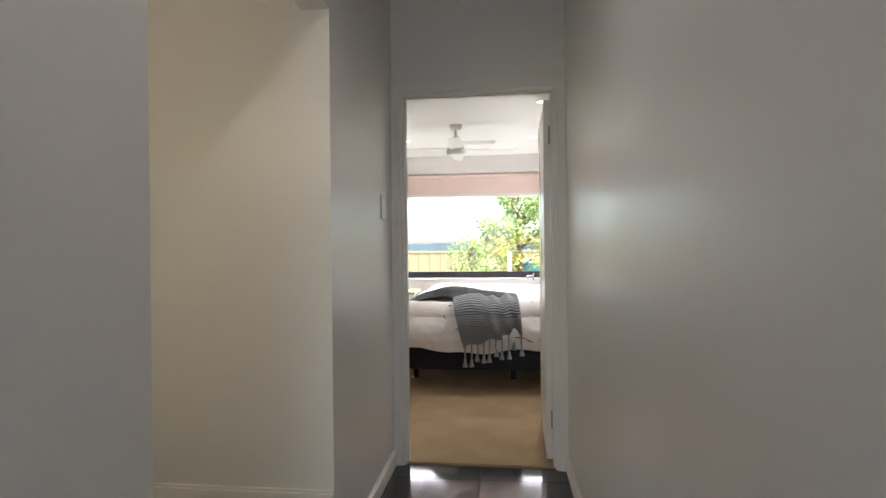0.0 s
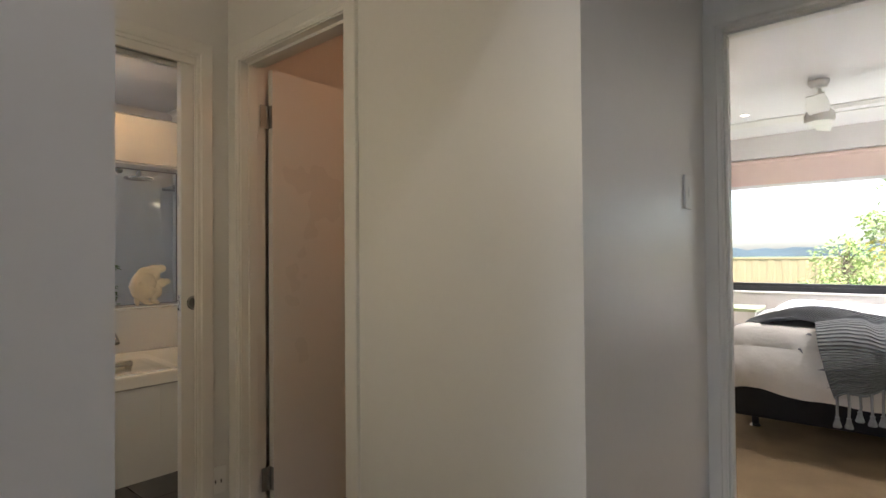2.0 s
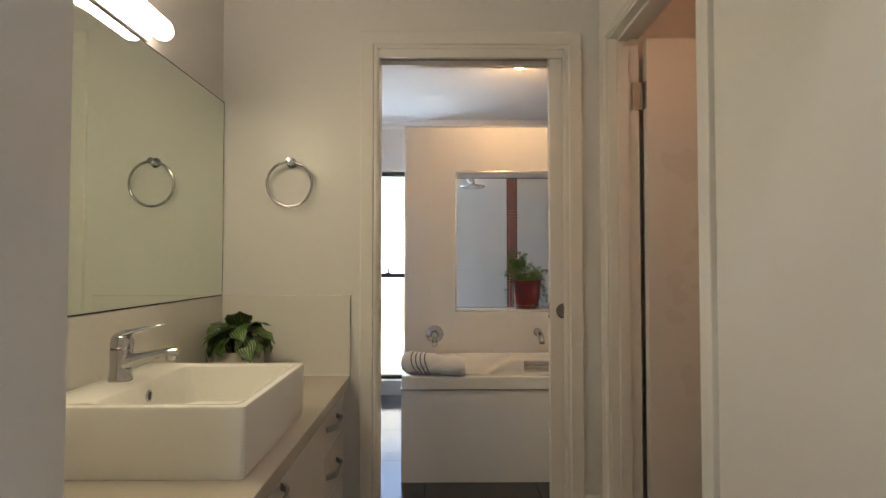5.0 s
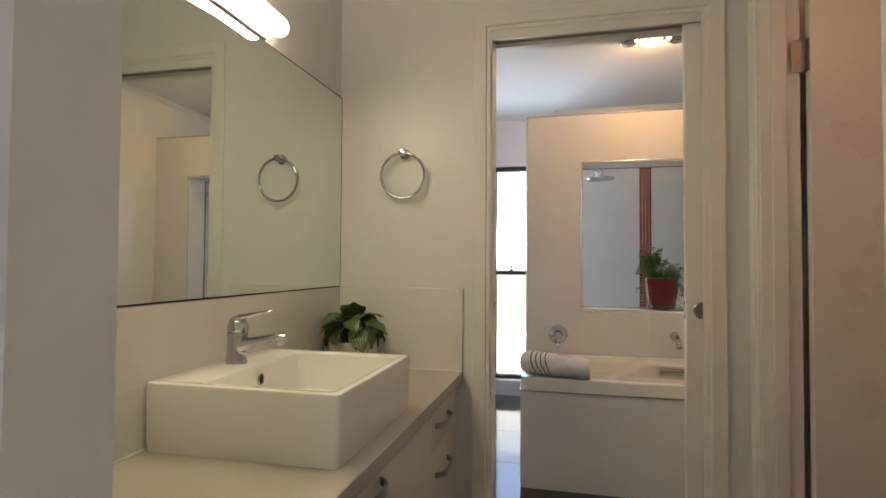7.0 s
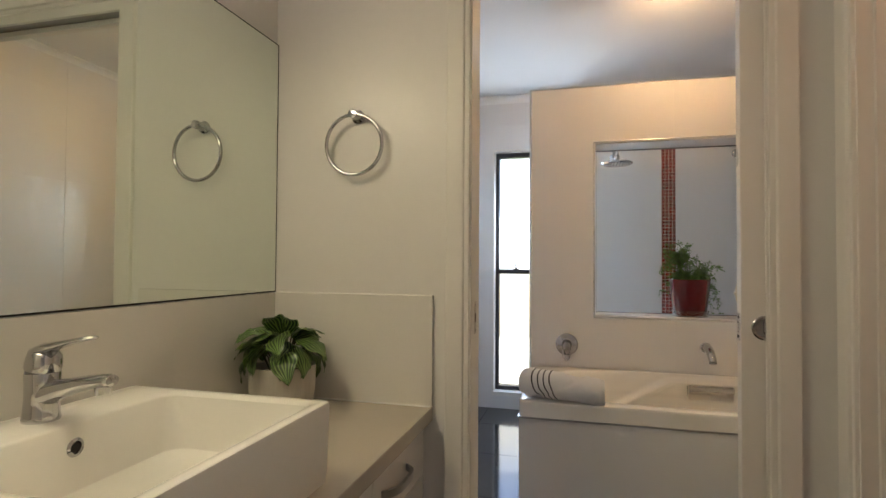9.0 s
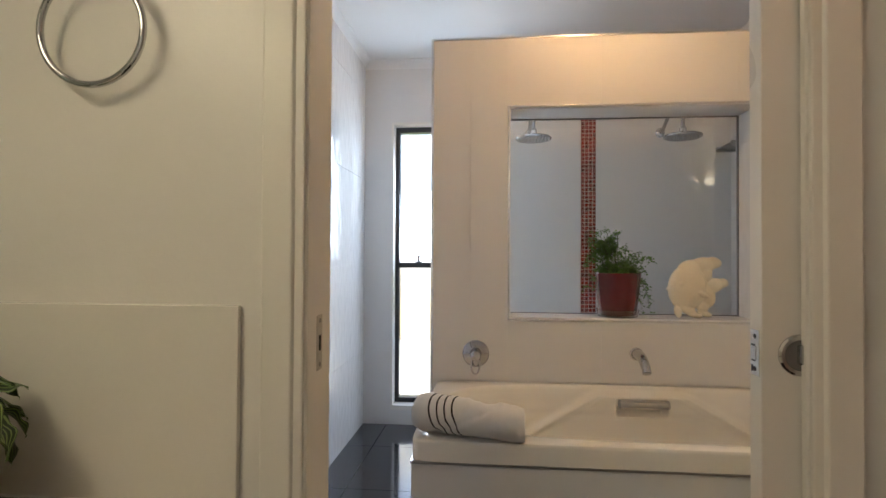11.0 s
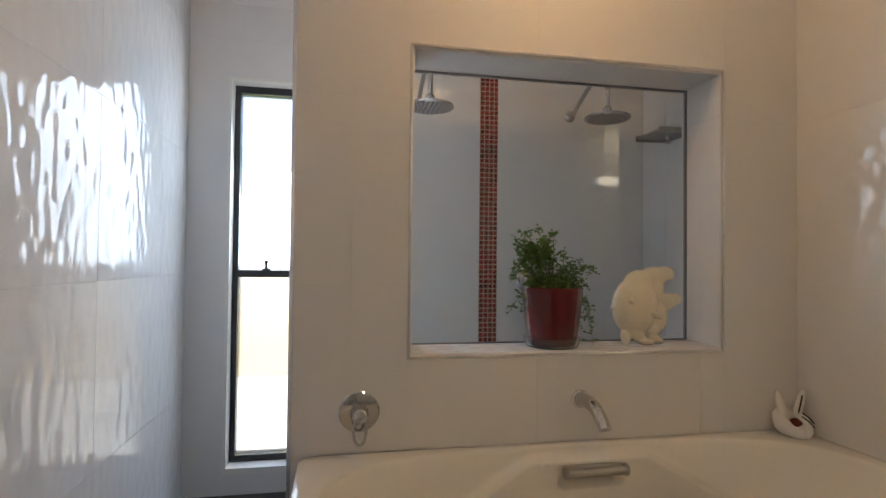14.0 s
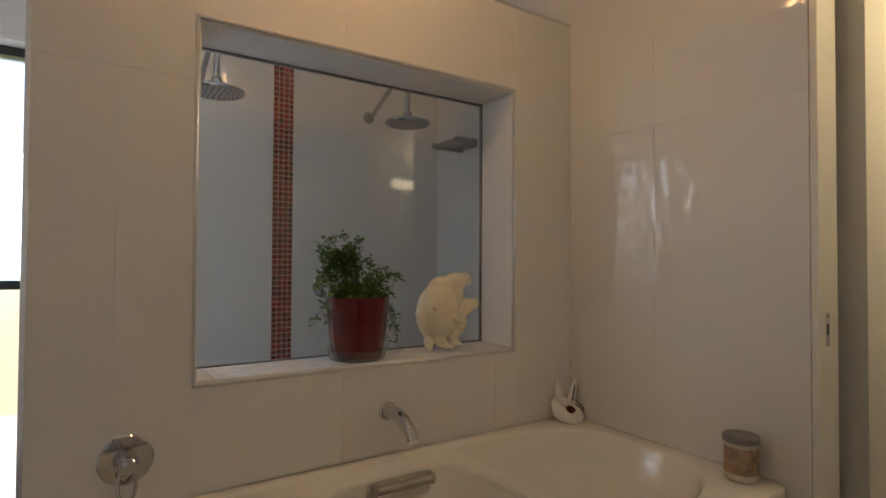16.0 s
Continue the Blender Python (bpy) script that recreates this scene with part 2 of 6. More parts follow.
def leaf_stripes():
    """Pale curved lines on a dark green leaf: the leaf lies along y, its half width is about 0.4 of its length."""
    m = bpy.data.materials.new("striped_leaf")
    m.use_nodes = True
    nt = m.node_tree
    b = nt.nodes["Principled BSDF"]
    b.inputs["Roughness"].default_value = 0.36
    uv = nt.nodes.new("ShaderNodeUVMap")
    sep = nt.nodes.new("ShaderNodeSeparateXYZ")
    nt.links.new(uv.outputs["UV"], sep.inputs["Vector"])
    k = nt.nodes.new("ShaderNodeMath")
    k.operation = "MULTIPLY"
    k.inputs[1].default_value = 23.0
    nt.links.new(sep.outputs[0], k.inputs[0])
    s = nt.nodes.new("ShaderNodeMath")
    s.operation = "SINE"
    nt.links.new(k.outputs[0], s.inputs[0])
    r = nt.nodes.new("ShaderNodeMapRange")
    r.inputs["From Min"].default_value, r.inputs["From Max"].default_value = 0.30, 0.75
    nt.links.new(s.outputs[0], r.inputs["Value"])
    mix = nt.nodes.new("ShaderNodeMix")
    mix.data_type = "RGBA"
    mix.inputs["A"].default_value = (0.014, 0.050, 0.010, 1)
    mix.inputs["B"].default_value = (0.24, 0.37, 0.11, 1)
    nt.links.new(r.outputs["Result"], mix.inputs["Factor"])
    nt.links.new(mix.outputs["Result"], b.inputs["Base Color"])
    return m


LEAFS = leaf_stripes()


def knit(m, scale):
    """Ribs across the length of a knitted throw."""
    nt = m.node_tree
    b = nt.nodes["Principled BSDF"]
    uv = nt.nodes.new("ShaderNodeUVMap")
    sep = nt.nodes.new("ShaderNodeSeparateXYZ")
    nt.links.new(uv.outputs["UV"], sep.inputs["Vector"])
    k = nt.nodes.new("ShaderNodeMath")
    k.operation = "MULTIPLY"
    k.inputs[1].default_value = scale
    nt.links.new(sep.outputs[1], k.inputs[0])
    s = nt.nodes.new("ShaderNodeMath")
    s.operation = "SINE"
    nt.links.new(k.outputs[0], s.inputs[0])
    old = b.inputs["Normal"].links[0].from_node
    bp = nt.nodes.new("ShaderNodeBump")
    bp.inputs["Distance"].default_value = 0.008
    nt.links.new(s.outputs[0], bp.inputs["Height"])
    nt.links.new(old.outputs["Normal"], bp.inputs["Normal"])
    nt.links.new(bp.outputs["Normal"], b.inputs["Normal"])


knit(THROW, 420)

# ---- mesh helpers ----
PLACE = {}


def mesh_of(name, bm, material, smooth=False):
    bmesh.ops.recalc_face_normals(bm, faces=bm.faces)
    me = bpy.data.meshes.new(name)
    bm.to_mesh(me)
    bm.free()
    me.materials.append(material)
    if smooth:
        for p in me.polygons:
            p.use_smooth = True
        me.set_sharp_from_angle(angle=radians(120 if "towel" in material.name else 38))
    return me


def part(name, bm, material, parent=None, label="", smooth=False):
    """One mesh object, built in the world's metres, under a thing or under a part."""
    ob = new(name, mesh_of(name, bm, material, smooth))
    if parent is not None:
        ob.parent = parent
        ob.matrix_parent_inverse = Matrix.Translation(-Vector(PLACE.get(parent, (0, 0, 0))))
    return tagged(ob, label)


def thing(name, at, label, category, group="", kind=""):
    ob = new(name)
    ob.location = at
    ob.empty_display_size = 0.05
    PLACE[ob] = tuple(at)
    return tagged(ob, label, category, group, kind)


def solid(name, bm, material, label, category, kind="", smooth=False, group=""):
    return tagged(part(name, bm, material, None, "", smooth), label, category, group, kind)


def box(bm, x0, x1, y0, y1, z0, z1, bevel=0.0, seg=2):
    vs = [bm.verts.new((x, y, z)) for x in (x0, x1) for y in (y0, y1) for z in (z0, z1)]
    fs = [bm.faces.new([vs[i] for i in q]) for q in ((0, 1, 3, 2), (4, 6, 7, 5), (0, 4, 5, 1), (2, 3, 7, 6), (0, 2, 6, 4), (1, 5, 7, 3))]
    if bevel:
        es = list({e for f in fs for e in f.edges})
        bmesh.ops.bevel(bm, geom=es, offset=bevel, segments=seg, affect="EDGES", profile=0.5)
    return bm


def boxes(*dims, bevel=0.0):
    bm = bmesh.new()
    for d in dims:
        box(bm, *d, bevel=bevel)
    return bm


def ring_mesh(bm, rings, close=True, cap=True):
    """Skin between rings of equal counts of points."""
    loops = [[bm.verts.new(p) for p in r] for r in rings]
    n = len(loops[0])
    for a, b in zip(loops, loops[1:]):
        for i in range(n if close else n - 1):
            bm.faces.new((a[i], a[(i + 1) % n], b[(i + 1) % n], b[i]))
    if cap:
        bm.faces.new(loops[0][::-1])
        bm.faces.new(loops[-1])
    return bm


def lathe(bm, profile, centre=(0, 0, 0), m=None, seg=32, cap=True):
    """profile: (radius, height) from one end to the other, turned about z."""
    m = m or Matrix()
    rings = []
    for r, h in profile:
        r = max(r, 0.0002)
        rings.append([Vector(centre) + m @ Vector((r * math.cos(2 * math.pi * i / seg), r * math.sin(2 * math.pi * i / seg), h)) for i in range(seg)])
    return ring_mesh(bm, rings, cap=cap)


def tube(bm, points, radius, seg=12, cap=True):
    """A pipe along points; radius may be one number or one for each point."""
    pts = [Vector(p) for p in points]
    rings = []
    side = None
    for i, p in enumerate(pts):
        d = (pts[min(i + 1, len(pts) - 1)] - pts[max(i - 1, 0)]).normalized()
        if side is None:
            side = d.orthogonal().normalized()
        side = (side - d * side.dot(d)).normalized()
        up = d.cross(side)
        r = radius[i] if isinstance(radius, (list, tuple)) else radius
        rings.append([p + r * (math.cos(2 * math.pi * k / seg) * side + math.sin(2 * math.pi * k / seg) * up) for k in range(seg)])
    return ring_mesh(bm, rings, cap=cap)


def sheet(bm, f, nu, nv, thick=0.0):
    """A cloth or skin from f(u, v) with u, v in 0..1, with uv; thick gives it a back."""
    layer = bm.loops.layers.uv.verify()
    g = [[bm.verts.new(f(i / nu, j / nv)) for j in range(nv + 1)] for i in range(nu + 1)]
    for i in range(nu):
        for j in range(nv):
            fc = bm.faces.new((g[i][j], g[i + 1][j], g[i + 1][j + 1], g[i][j + 1]))
            for lp, (a, b) in zip(fc.loops, ((i, j), (i + 1, j), (i + 1, j + 1), (i, j + 1))):
                lp[layer].uv = (a / nu, b / nv)
    if thick:
        bm.normal_update()
        flat = [vert for row in g for vert in row]
        other = {vert: bm.verts.new(vert.co - vert.normal * thick) for vert in flat}
        faces = bm.faces[:]
        rim = [e for e in bm.edges if e.is_boundary]
        for fc in faces:
            back = bm.faces.new([other[vert] for vert in reversed(fc.verts)])
            for lp in back.loops:
                lp[layer].uv = next(q[layer].uv for q in fc.loops if other[q.vert] == lp.vert)
        for e in rim:
            bm.faces.new((e.verts[0], e.verts[1], other[e.verts[1]], other[e.verts[0]]))
    return bm


def structure(name, bm, material, label, category="wall", smooth=False):
    return solid(name, bm, material, label, category, "structure", smooth)


def architrave(axis, face, side, lo, hi, top, parent, width=0.065, depth=0.016):
    """Moulded boards round three sides of an opening, proud of the wall's face, mitred at the corners."""
    shape = ((0.0, 0.0), (0.0, 0.58), (0.04, 0.64), (0.21, 0.64), (0.26, 0.95), (0.30, 1.0), (0.95, 1.0), (1.0, 0.88), (1.0, 0.0))
    for kind in ("left", "right", "top"):
        rings = []
        for end in (0, 1):
            ring = []
            for w, d in shape:
                if kind == "top":
                    a, z = (hi + width * w if end else lo - width * w), top + width * w
                else:
                    a, z = (lo - width * w if kind == "left" else hi + width * w), (top + width * w if end else 0.0)
                f = face + side * depth * d
                ring.append((f, a, z) if axis == "x" else (a, f, z))
            rings.append(ring)
        part("architrave", ring_mesh(bmesh.new(), rings), TRIM, parent)


def skirting(name, axis, face, side, lo, hi, height=0.09, depth=0.014):
    bm = bmesh.new()
    f0, f1 = sorted((face, face + side * depth))
    g0, g1 = sorted((face, face + side * depth * 0.55))
    box(bm, *((f0, f1, lo, hi) if axis == "x" else (lo, hi, f0, f1)), 0.002, height - 0.012, bevel=0.001, seg=1)
    box(bm, *((g0, g1, lo, hi) if axis == "x" else (lo, hi, g0, g1)), height - 0.0115, height, bevel=0.002, seg=1)
    return structure(name, bm, TRIM, "white painted timber skirting board", "skirting")


def cornice(name, runs, z, material=CEIL, r=0.07):
    """Coved plaster between wall and ceiling; runs: axis, face, side, lo, hi."""
    bm = bmesh.new()
    for axis, face, side, lo, hi in runs:
        prof = [(0.0, -r), (0.006, -r)] + [(r - (r - 0.006) * math.cos(a) + 0.0, -r + (r - 0.006) * math.sin(a)) for a in (radians(12 * k) for k in range(1, 8))] + [(r, -0.006), (r, 0.0), (0.0, 0.0)]
        rings = []
        for e in (lo, hi):
            rings.append([((face + side * d, e, z + h) if axis == "x" else (e, face + side * d, z + h)) for d, h in prof])
        ring_mesh(bm, rings)
    return structure(name, bm, material, "white coved plaster cornice", "cornice")


TILE_MESH = {}


def tile_piece(axis, side, w, h, t, chamfer, material, name):
    key = (axis, side, round(w, 4), round(h, 4), t, material.name)
    if key not in TILE_MESH:
        bm = bmesh.new()
        back = [(-w / 2, -h / 2, 0), (w / 2, -h / 2, 0), (w / 2, h / 2, 0), (-w / 2, h / 2, 0)]
        mid = [(u, v, t - chamfer) for u, v, _ in back]
        front = [(u - math.copysign(chamfer, u), v - math.copysign(chamfer, v), t) for u, v, _ in back]
        put = {"x": lambda u, v, d: (side * d, u, v), "y": lambda u, v, d: (u, side * d, v), "z": lambda u, v, d: (u, v, d)}[axis]
        ring_mesh(bm, [[put(*p) for p in r] for r in (back, mid, front)])
        TILE_MESH[key] = mesh_of(name, bm, material)
    return TILE_MESH[key]


def tile_cells(u0, u1, v0, v1, du, dv, ou, ov, joint):
    """The cells of a tile grid cut to a rectangle."""
    u = ou + math.floor((u0 - ou) / du) * du
    while u < u1 - 1e-6:
        v = ov + math.floor((v0 - ov) / dv) * dv
        while v < v1 - 1e-6:
            a0, a1, b0, b1 = max(u + joint / 2, u0), min(u + du - joint / 2, u1), max(v + joint / 2, v0), min(v + dv - joint / 2, v1)
            if a1 - a0 > 0.004 and b1 - b0 > 0.004:
                yield a0, a1, b0, b1
            v += dv
        u += du


def lay_tiles(parent, axis, side, face, rect, size, start, material, t=0.006, joint=0.0010, chamfer=0.0005, name="tile"):
    if material is TILEW:
        u0, u1, v0, v1 = rect
        f0, f1 = sorted((face, face + side * 0.0047)) if axis != "z" else (face, face + 0.006)
        d = {"x": (f0, f1, u0, u1, v0, v1), "y": (u0, u1, f0, f1, v0, v1), "z": (u0, u1, v0, v1, f0, f1)}[axis]
        part("grout_bed", boxes(d), GROUT, parent)
        face, t = (face + side * 0.0047, 0.0013) if axis != "z" else (face + 0.006, 0.0014)
    for a0, a1, b0, b1 in tile_cells(*rect, *size, *start, joint):
        ob = new(name, tile_piece(axis, side, a1 - a0, b1 - b0, t, chamfer, material, name))
        ob.parent = parent
        u, v = (a0 + a1) / 2, (b0 + b1) / 2
        ob.location = {"x": (face, u, v), "y": (u, face, v), "z": (u, v, face)}[axis]

# ---- the plan ----
XL, XR = -0.58, 0.37            # hall walls
YB = 2.952                      # wall with the bedroom door
YW = 1.885                      # wall with the toilet door
XS = -2.255                     # wall with the sliding door, vanity side
XSB = -2.365                    # the same wall, bathroom side
YM = 0.400                      # mirror wall
YN = 2.795                      # north wall of the bathroom
XP, XPB = -3.955, -4.175        # partition behind the bath
XW = -5.10                      # window wall
PTOP = 2.17
HALLZ, BATHZ, BEDZ = 2.62, 2.50, 2.44
HEAD = 2.04

# floors
hall_floor = structure("floor_hall", boxes((-2.31, XR + 0.1, -3.0, YB + 0.03, -0.12, -0.008), (-2.31, XL, YM, YW, -0.12, -0.0081)), GROUTD, "dark grouted floor bed of the hall and vanity", "floor")
bath_floor = structure("floor_bath", boxes((XW - 0.1, -2.3101, YM - 0.1, YN + 0.02, -0.12, -0.008)), GROUTD, "dark grouted floor bed of the bathroom", "floor")
lobby_floor = structure("floor_lobby", boxes((-3.6, -2.3, YN + 0.0201, 4.3, -0.12, 0.0)), TILED, "dark tiled lobby floor", "floor")
toilet_floor = structure("floor_toilet", boxes((-2.3, XL - 0.1, YW + 0.1, YB + 0.1, -0.12, 0.001)), TILED, "dark tiled toilet floor", "floor")
bed_floor = structure("floor_bedroom", boxes((-3.0, 3.2, YB + 0.0301, 7.3, -0.12, 0.006)), CARPET, "beige cut-pile bedroom carpet", "carpet")

# hall walls
structure("wall_hall_east", boxes((XR, XR + 0.1, -3.0, YB, 0, HALLZ)), WALL, "pale grey-white painted plaster hall wall")
structure("wall_hall_west", boxes((XL - 0.1, XL, -3.0, 0.889, 0, HALLZ), (XL - 0.1, XL, 0.889, YW, 2.07, HALLZ), (XL - 0.1, XL, YW, YB, 0, HALLZ)), WALL, "pale painted plaster wall with a wide opening")
structure("wall_bedroom_door", boxes((-2.3, -0.535, YB, YB + 0.11, 0, 2.7), (0.325, 3.2, YB, YB + 0.11, 0, 2.7), (-0.535, 0.325, YB, YB + 0.11, HEAD + 0.032, 2.7)), WALL, "pale painted wall with the bedroom doorway")
structure("ceiling_hall", boxes((XL - 0.1, XR + 0.1, -3.0, YB, HALLZ, HALLZ + 0.1)), CEIL, "white plaster hall ceiling", "ceiling")
structure("wall_hall_end", boxes((XL, XL + 0.05, -3.1, -3.0, 0, HALLZ), (XR - 0.05, XR, -3.1, -3.0, 0, HALLZ), (XL + 0.05, XR - 0.05, -3.1, -3.0, 2.35, HALLZ)), WALL, "plain wall round the assumed hall door, out of view")
# toilet wall, with its doorway
WX0, WX1 = -2.145, -1.455
structure("wall_toilet_door", boxes((XS, WX0 - 0.02, YW, YW + 0.11, 0, HALLZ), (WX1 + 0.02, XL - 0.1, YW, YW + 0.11, 0, HALLZ), (WX0 - 0.02, WX1 + 0.02, YW, YW + 0.11, HEAD + 0.022, HALLZ)), WALL, "cream painted wall with the toilet doorway")
structure("wall_toilet", boxes((-2.36, -2.26, YW + 0.11, YN - 0.0, 0, HALLZ), (-2.26, XL - 0.1, YB - 0.1, YB - 0.001, 0, HALLZ)), WALL, "plain painted toilet walls")
structure("ceiling_toilet", boxes((-2.26, XL - 0.1, YW + 0.11, YB - 0.1, 2.5, 2.6)), CEIL, "white plaster toilet ceiling", "ceiling")
# vanity room
SY0, SY1 = 1.012, 1.738
structure("wall_mirror", boxes((XW - 0.1, XL - 0.1, YM - 0.1, YM, 0, HALLZ)), WALL, "cream painted wall behind the mirror")
structure("wall_sliding_door", boxes((XSB, XS, YM, SY0 - 0.018, 0, HALLZ), (XS - 0.010, XS, SY1 + 0.018, YW + 0.11, 0, HALLZ), (XSB, XSB + 0.025, SY1 + 0.018, YN, 0, HALLZ), (XSB, XS, SY0 - 0.018, SY1 + 0.018, HEAD + 0.022, HALLZ)), WALL, "cream painted wall with a cavity for the sliding door")
structure("ceiling_vanity", boxes((XSB, XL - 0.1, YM, YW, HALLZ - 0.001, HALLZ + 0.1)), CEIL, "white plaster vanity ceiling", "ceiling")
# bathroom
NX0, NX1 = -3.075, -2.385
wall_bs = structure("wall_bath_south", boxes((XW, XSB, YM + 0.0005, YM + 0.004, 0, BATHZ)), GROUT, "white tiled wall with a red mosaic strip")
wall_bn = structure("wall_bath_north", boxes((XW, NX0, YN - 0.004, YN + 0.11, 0, BATHZ)), GROUT, "glossy white tiled end wall over the bath")
structure("wall_lobby_door", boxes((NX0, NX1 - 0.0, YN, YN + 0.11, HEAD + 0.022, 2.6), (NX1, XSB + 0.1, YN, YN + 0.11, 0, 2.6)), WALL, "cream painted wall round the lobby doorway")
wall_bw = structure("wall_bath_window", boxes((XW - 0.16, XW, YM, 0.598, 0, BATHZ), (XW - 0.16, XW, 1.15, YN, 0, BATHZ), (XW - 0.16, XW, 0.598, 1.15, 0, 0.10), (XW - 0.16, XW, 0.598, 1.15, 2.075, BATHZ)), GROUT, "white tiled wall with a tall narrow window")
XSW = -4.97                     # shower wall, boxed out beyond the window
wall_sh = structure("wall_shower", boxes((XW + 0.0005, XSW, 1.16, YN - 0.0041, 0, BATHZ)), GROUT, "white tiled shower wall with a red mosaic strip")
NY0, NY1, NZ0, NZ1 = 1.373, 2.477, 0.866, 1.846
partition = structure("wall_partition", boxes((XPB, XP, 1.016, NY0, 0, PTOP), (XPB, XP, NY1, YN - 0.004, 0, PTOP), (XPB, XP, NY0, NY1, 0, NZ0), (XPB, XP, NY0, NY1, NZ1, PTOP)), GROUT, "white tiled partition with a glazed niche between bath and shower")
structure("ceiling_bath", boxes((XW - 0.1, XSB + 0.03, YM, YN, BATHZ, BATHZ + 0.1)), CEIL, "white plaster bathroom ceiling", "ceiling")
cornice("cornice_bath", [("x", XW, 1, YM, YN), ("y", YM, 1, XW, XSB), ("y", YN, -1, XW, XSB), ("x", XSB, -1, YM, YN)], BATHZ, r=0.055)
# lobby beyond the bathroom
structure("wall_lobby", boxes((-3.46, -3.36, YN + 0.11, 3.25, 0, 2.6), (-3.46, -3.36, 3.97, 4.2, 0, 2.6), (-3.46, -3.36, 3.25, 3.97, 2.06, 2.6), (-3.46, -2.3, 4.12, 4.22, 0, 2.6), (-2.385, -2.2852, YN + 0.11, 4.12, 0, 2.6)), WALL, "cream painted lobby walls")
structure("ceiling_lobby", boxes((-3.46, -2.3, YN + 0.11, 4.2, 2.5, 2.6)), CEIL, "white lobby ceiling", "ceiling")
skirting("skirting_lobby", "y", 4.12, -1, -3.36, -2.4, 0.12)
# bedroom
structure("wall_bedroom_west", boxes((-3.1, -3.0, YB, 7.3, 0, 2.6)), WALL, "pale painted bedroom wall")
structure("wall_bedroom_east", boxes((3.2, 3.3, YB, 7.3, 0, 2.6)), WALL, "pale painted bedroom wall")
BX0, BX1, BZ0, BZ1 = -1.75, 1.75, 0.80, 2.21
YF = 7.20
structure("wall_bedroom_window", boxes((-3.0, BX0, YF, YF + 0.2, 0, 2.6), (BX1, 3.2, YF, YF + 0.2, 0, 2.6), (BX0, BX1, YF, YF + 0.2, 0, BZ0), (BX0, BX1, YF, YF + 0.2, BZ1, 2.6)), WALL, "cream painted wall round the wide window")
structure("ceiling_bedroom", boxes((-3.0, 3.2, YB + 0.11, YF, BEDZ, BEDZ + 0.1)), CEIL, "white plaster bedroom ceiling", "ceiling")

# skirting boards
skirting("skirting_hall_west", "x", XL, 1, YW, YB)
skirting("skirting_hall_near", "x", XL, 1, -3.0, 0.889)
skirting("skirting_hall_east", "x", XR, -1, -3.0, YB)
skirting("skirting_toilet_wall", "y", YW, -1, -1.372, XL - 0.0, 0.335)
skirting("skirting_bed_window", "y", YF, -1, -3.0, 3.2)

# linings and architraves
def lining(name, axis, f0, f1, lo, hi, top, label):
    t = 0.02
    bm = bmesh.new()
    rows = ((lo - t, lo, 0, top + t), (hi, hi + t, 0, top + t), (lo, hi, top, top + t))
    for a0, a1, z0, z1 in rows:
        box(bm, *((f0, f1, a0, a1) if axis == "x" else (a0, a1, f0, f1)), z0, z1, bevel=0.001, seg=1)
    return structure(name, bm, TRIM, label, "door frame")


f1 = lining("door_frame_1", "y", YB - 0.002, YB + 0.112, -0.515, 0.305, HEAD + 0.01, "white painted bedroom door lining")
architrave("y", YB, -1, -0.52, 0.31, HEAD + 0.015, f1)
part("door_stop", boxes((-0.515, -0.505, YB + 0.03, YB + 0.07, 0, HEAD + 0.01), (0.295, 0.305, YB + 0.03, YB + 0.07, 0, HEAD + 0.01), (-0.505, 0.295, YB + 0.03, YB + 0.07, HEAD, HEAD + 0.01), bevel=0.001), TRIM, f1)
f2 = lining("door_frame_2", "y", YW - 0.002, YW + 0.112, WX0, WX1, HEAD, "cream painted toilet door lining")
architrave("y", YW, -1, WX0 - 0.005, WX1 + 0.005, HEAD + 0.005, f2)
part("door_stop", boxes((WX0, WX0 + 0.012, YW + 0.03, YW + 0.07, 0, HEAD), (WX1 - 0.012, WX1, YW + 0.03, YW + 0.07, 0, HEAD), (WX0 + 0.012, WX1 - 0.012, YW + 0.03, YW + 0.07, HEAD - 0.012, HEAD), bevel=0.001), TRIM, f2)
f3 = structure("door_frame_3", boxes((XSB - 0.002, XS + 0.002, SY0 - 0.018, SY0, 0, HEAD), (XS - 0.010, XS + 0.002, SY1, SY1 + 0.018, 0, HEAD), (XSB - 0.002, XSB + 0.03, SY1, SY1 + 0.018, 0, HEAD), (XS - 0.012, XS + 0.002, SY0, SY1, HEAD - 0.03, HEAD + 0.02), (XSB - 0.002, XSB + 0.03, SY0, SY1, HEAD - 0.03, HEAD + 0.02), bevel=0.001), TRIM, "cream painted frame of the sliding door", "door frame")
architrave("x", XS, 1, SY0 - 0.005, SY1 + 0.005, HEAD + 0.003, f3)
part("track", boxes((XSB + 0.03, XS - 0.012, SY0, SY1, HEAD - 0.012, HEAD + 0.02)), STEEL, f3, "grey sliding track in the head")
bm = boxes((XS - 0.066, XS - 0.040, SY0 - 0.0005, SY0 + 0.0015, 0.965, 1.055), bevel=0.0006)
part("strike_plate", bm, SATIN, f3, "satin steel strike plate")
part("strike_hole", boxes((XS - 0.058, XS - 0.048, SY0 + 0.0012, SY0 + 0.0022, 0.997, 1.022)), DARK, f3)
for z in (0.974, 1.046):
    part("screw", lathe(bmesh.new(), [(0.004, 0), (0.0035, 0.0012), (0.0, 0.0008)], (XS - 0.053, SY0 + 0.0014, z), Matrix.Rotation(radians(-90), 3, "X"), seg=12), HINGE, f3)
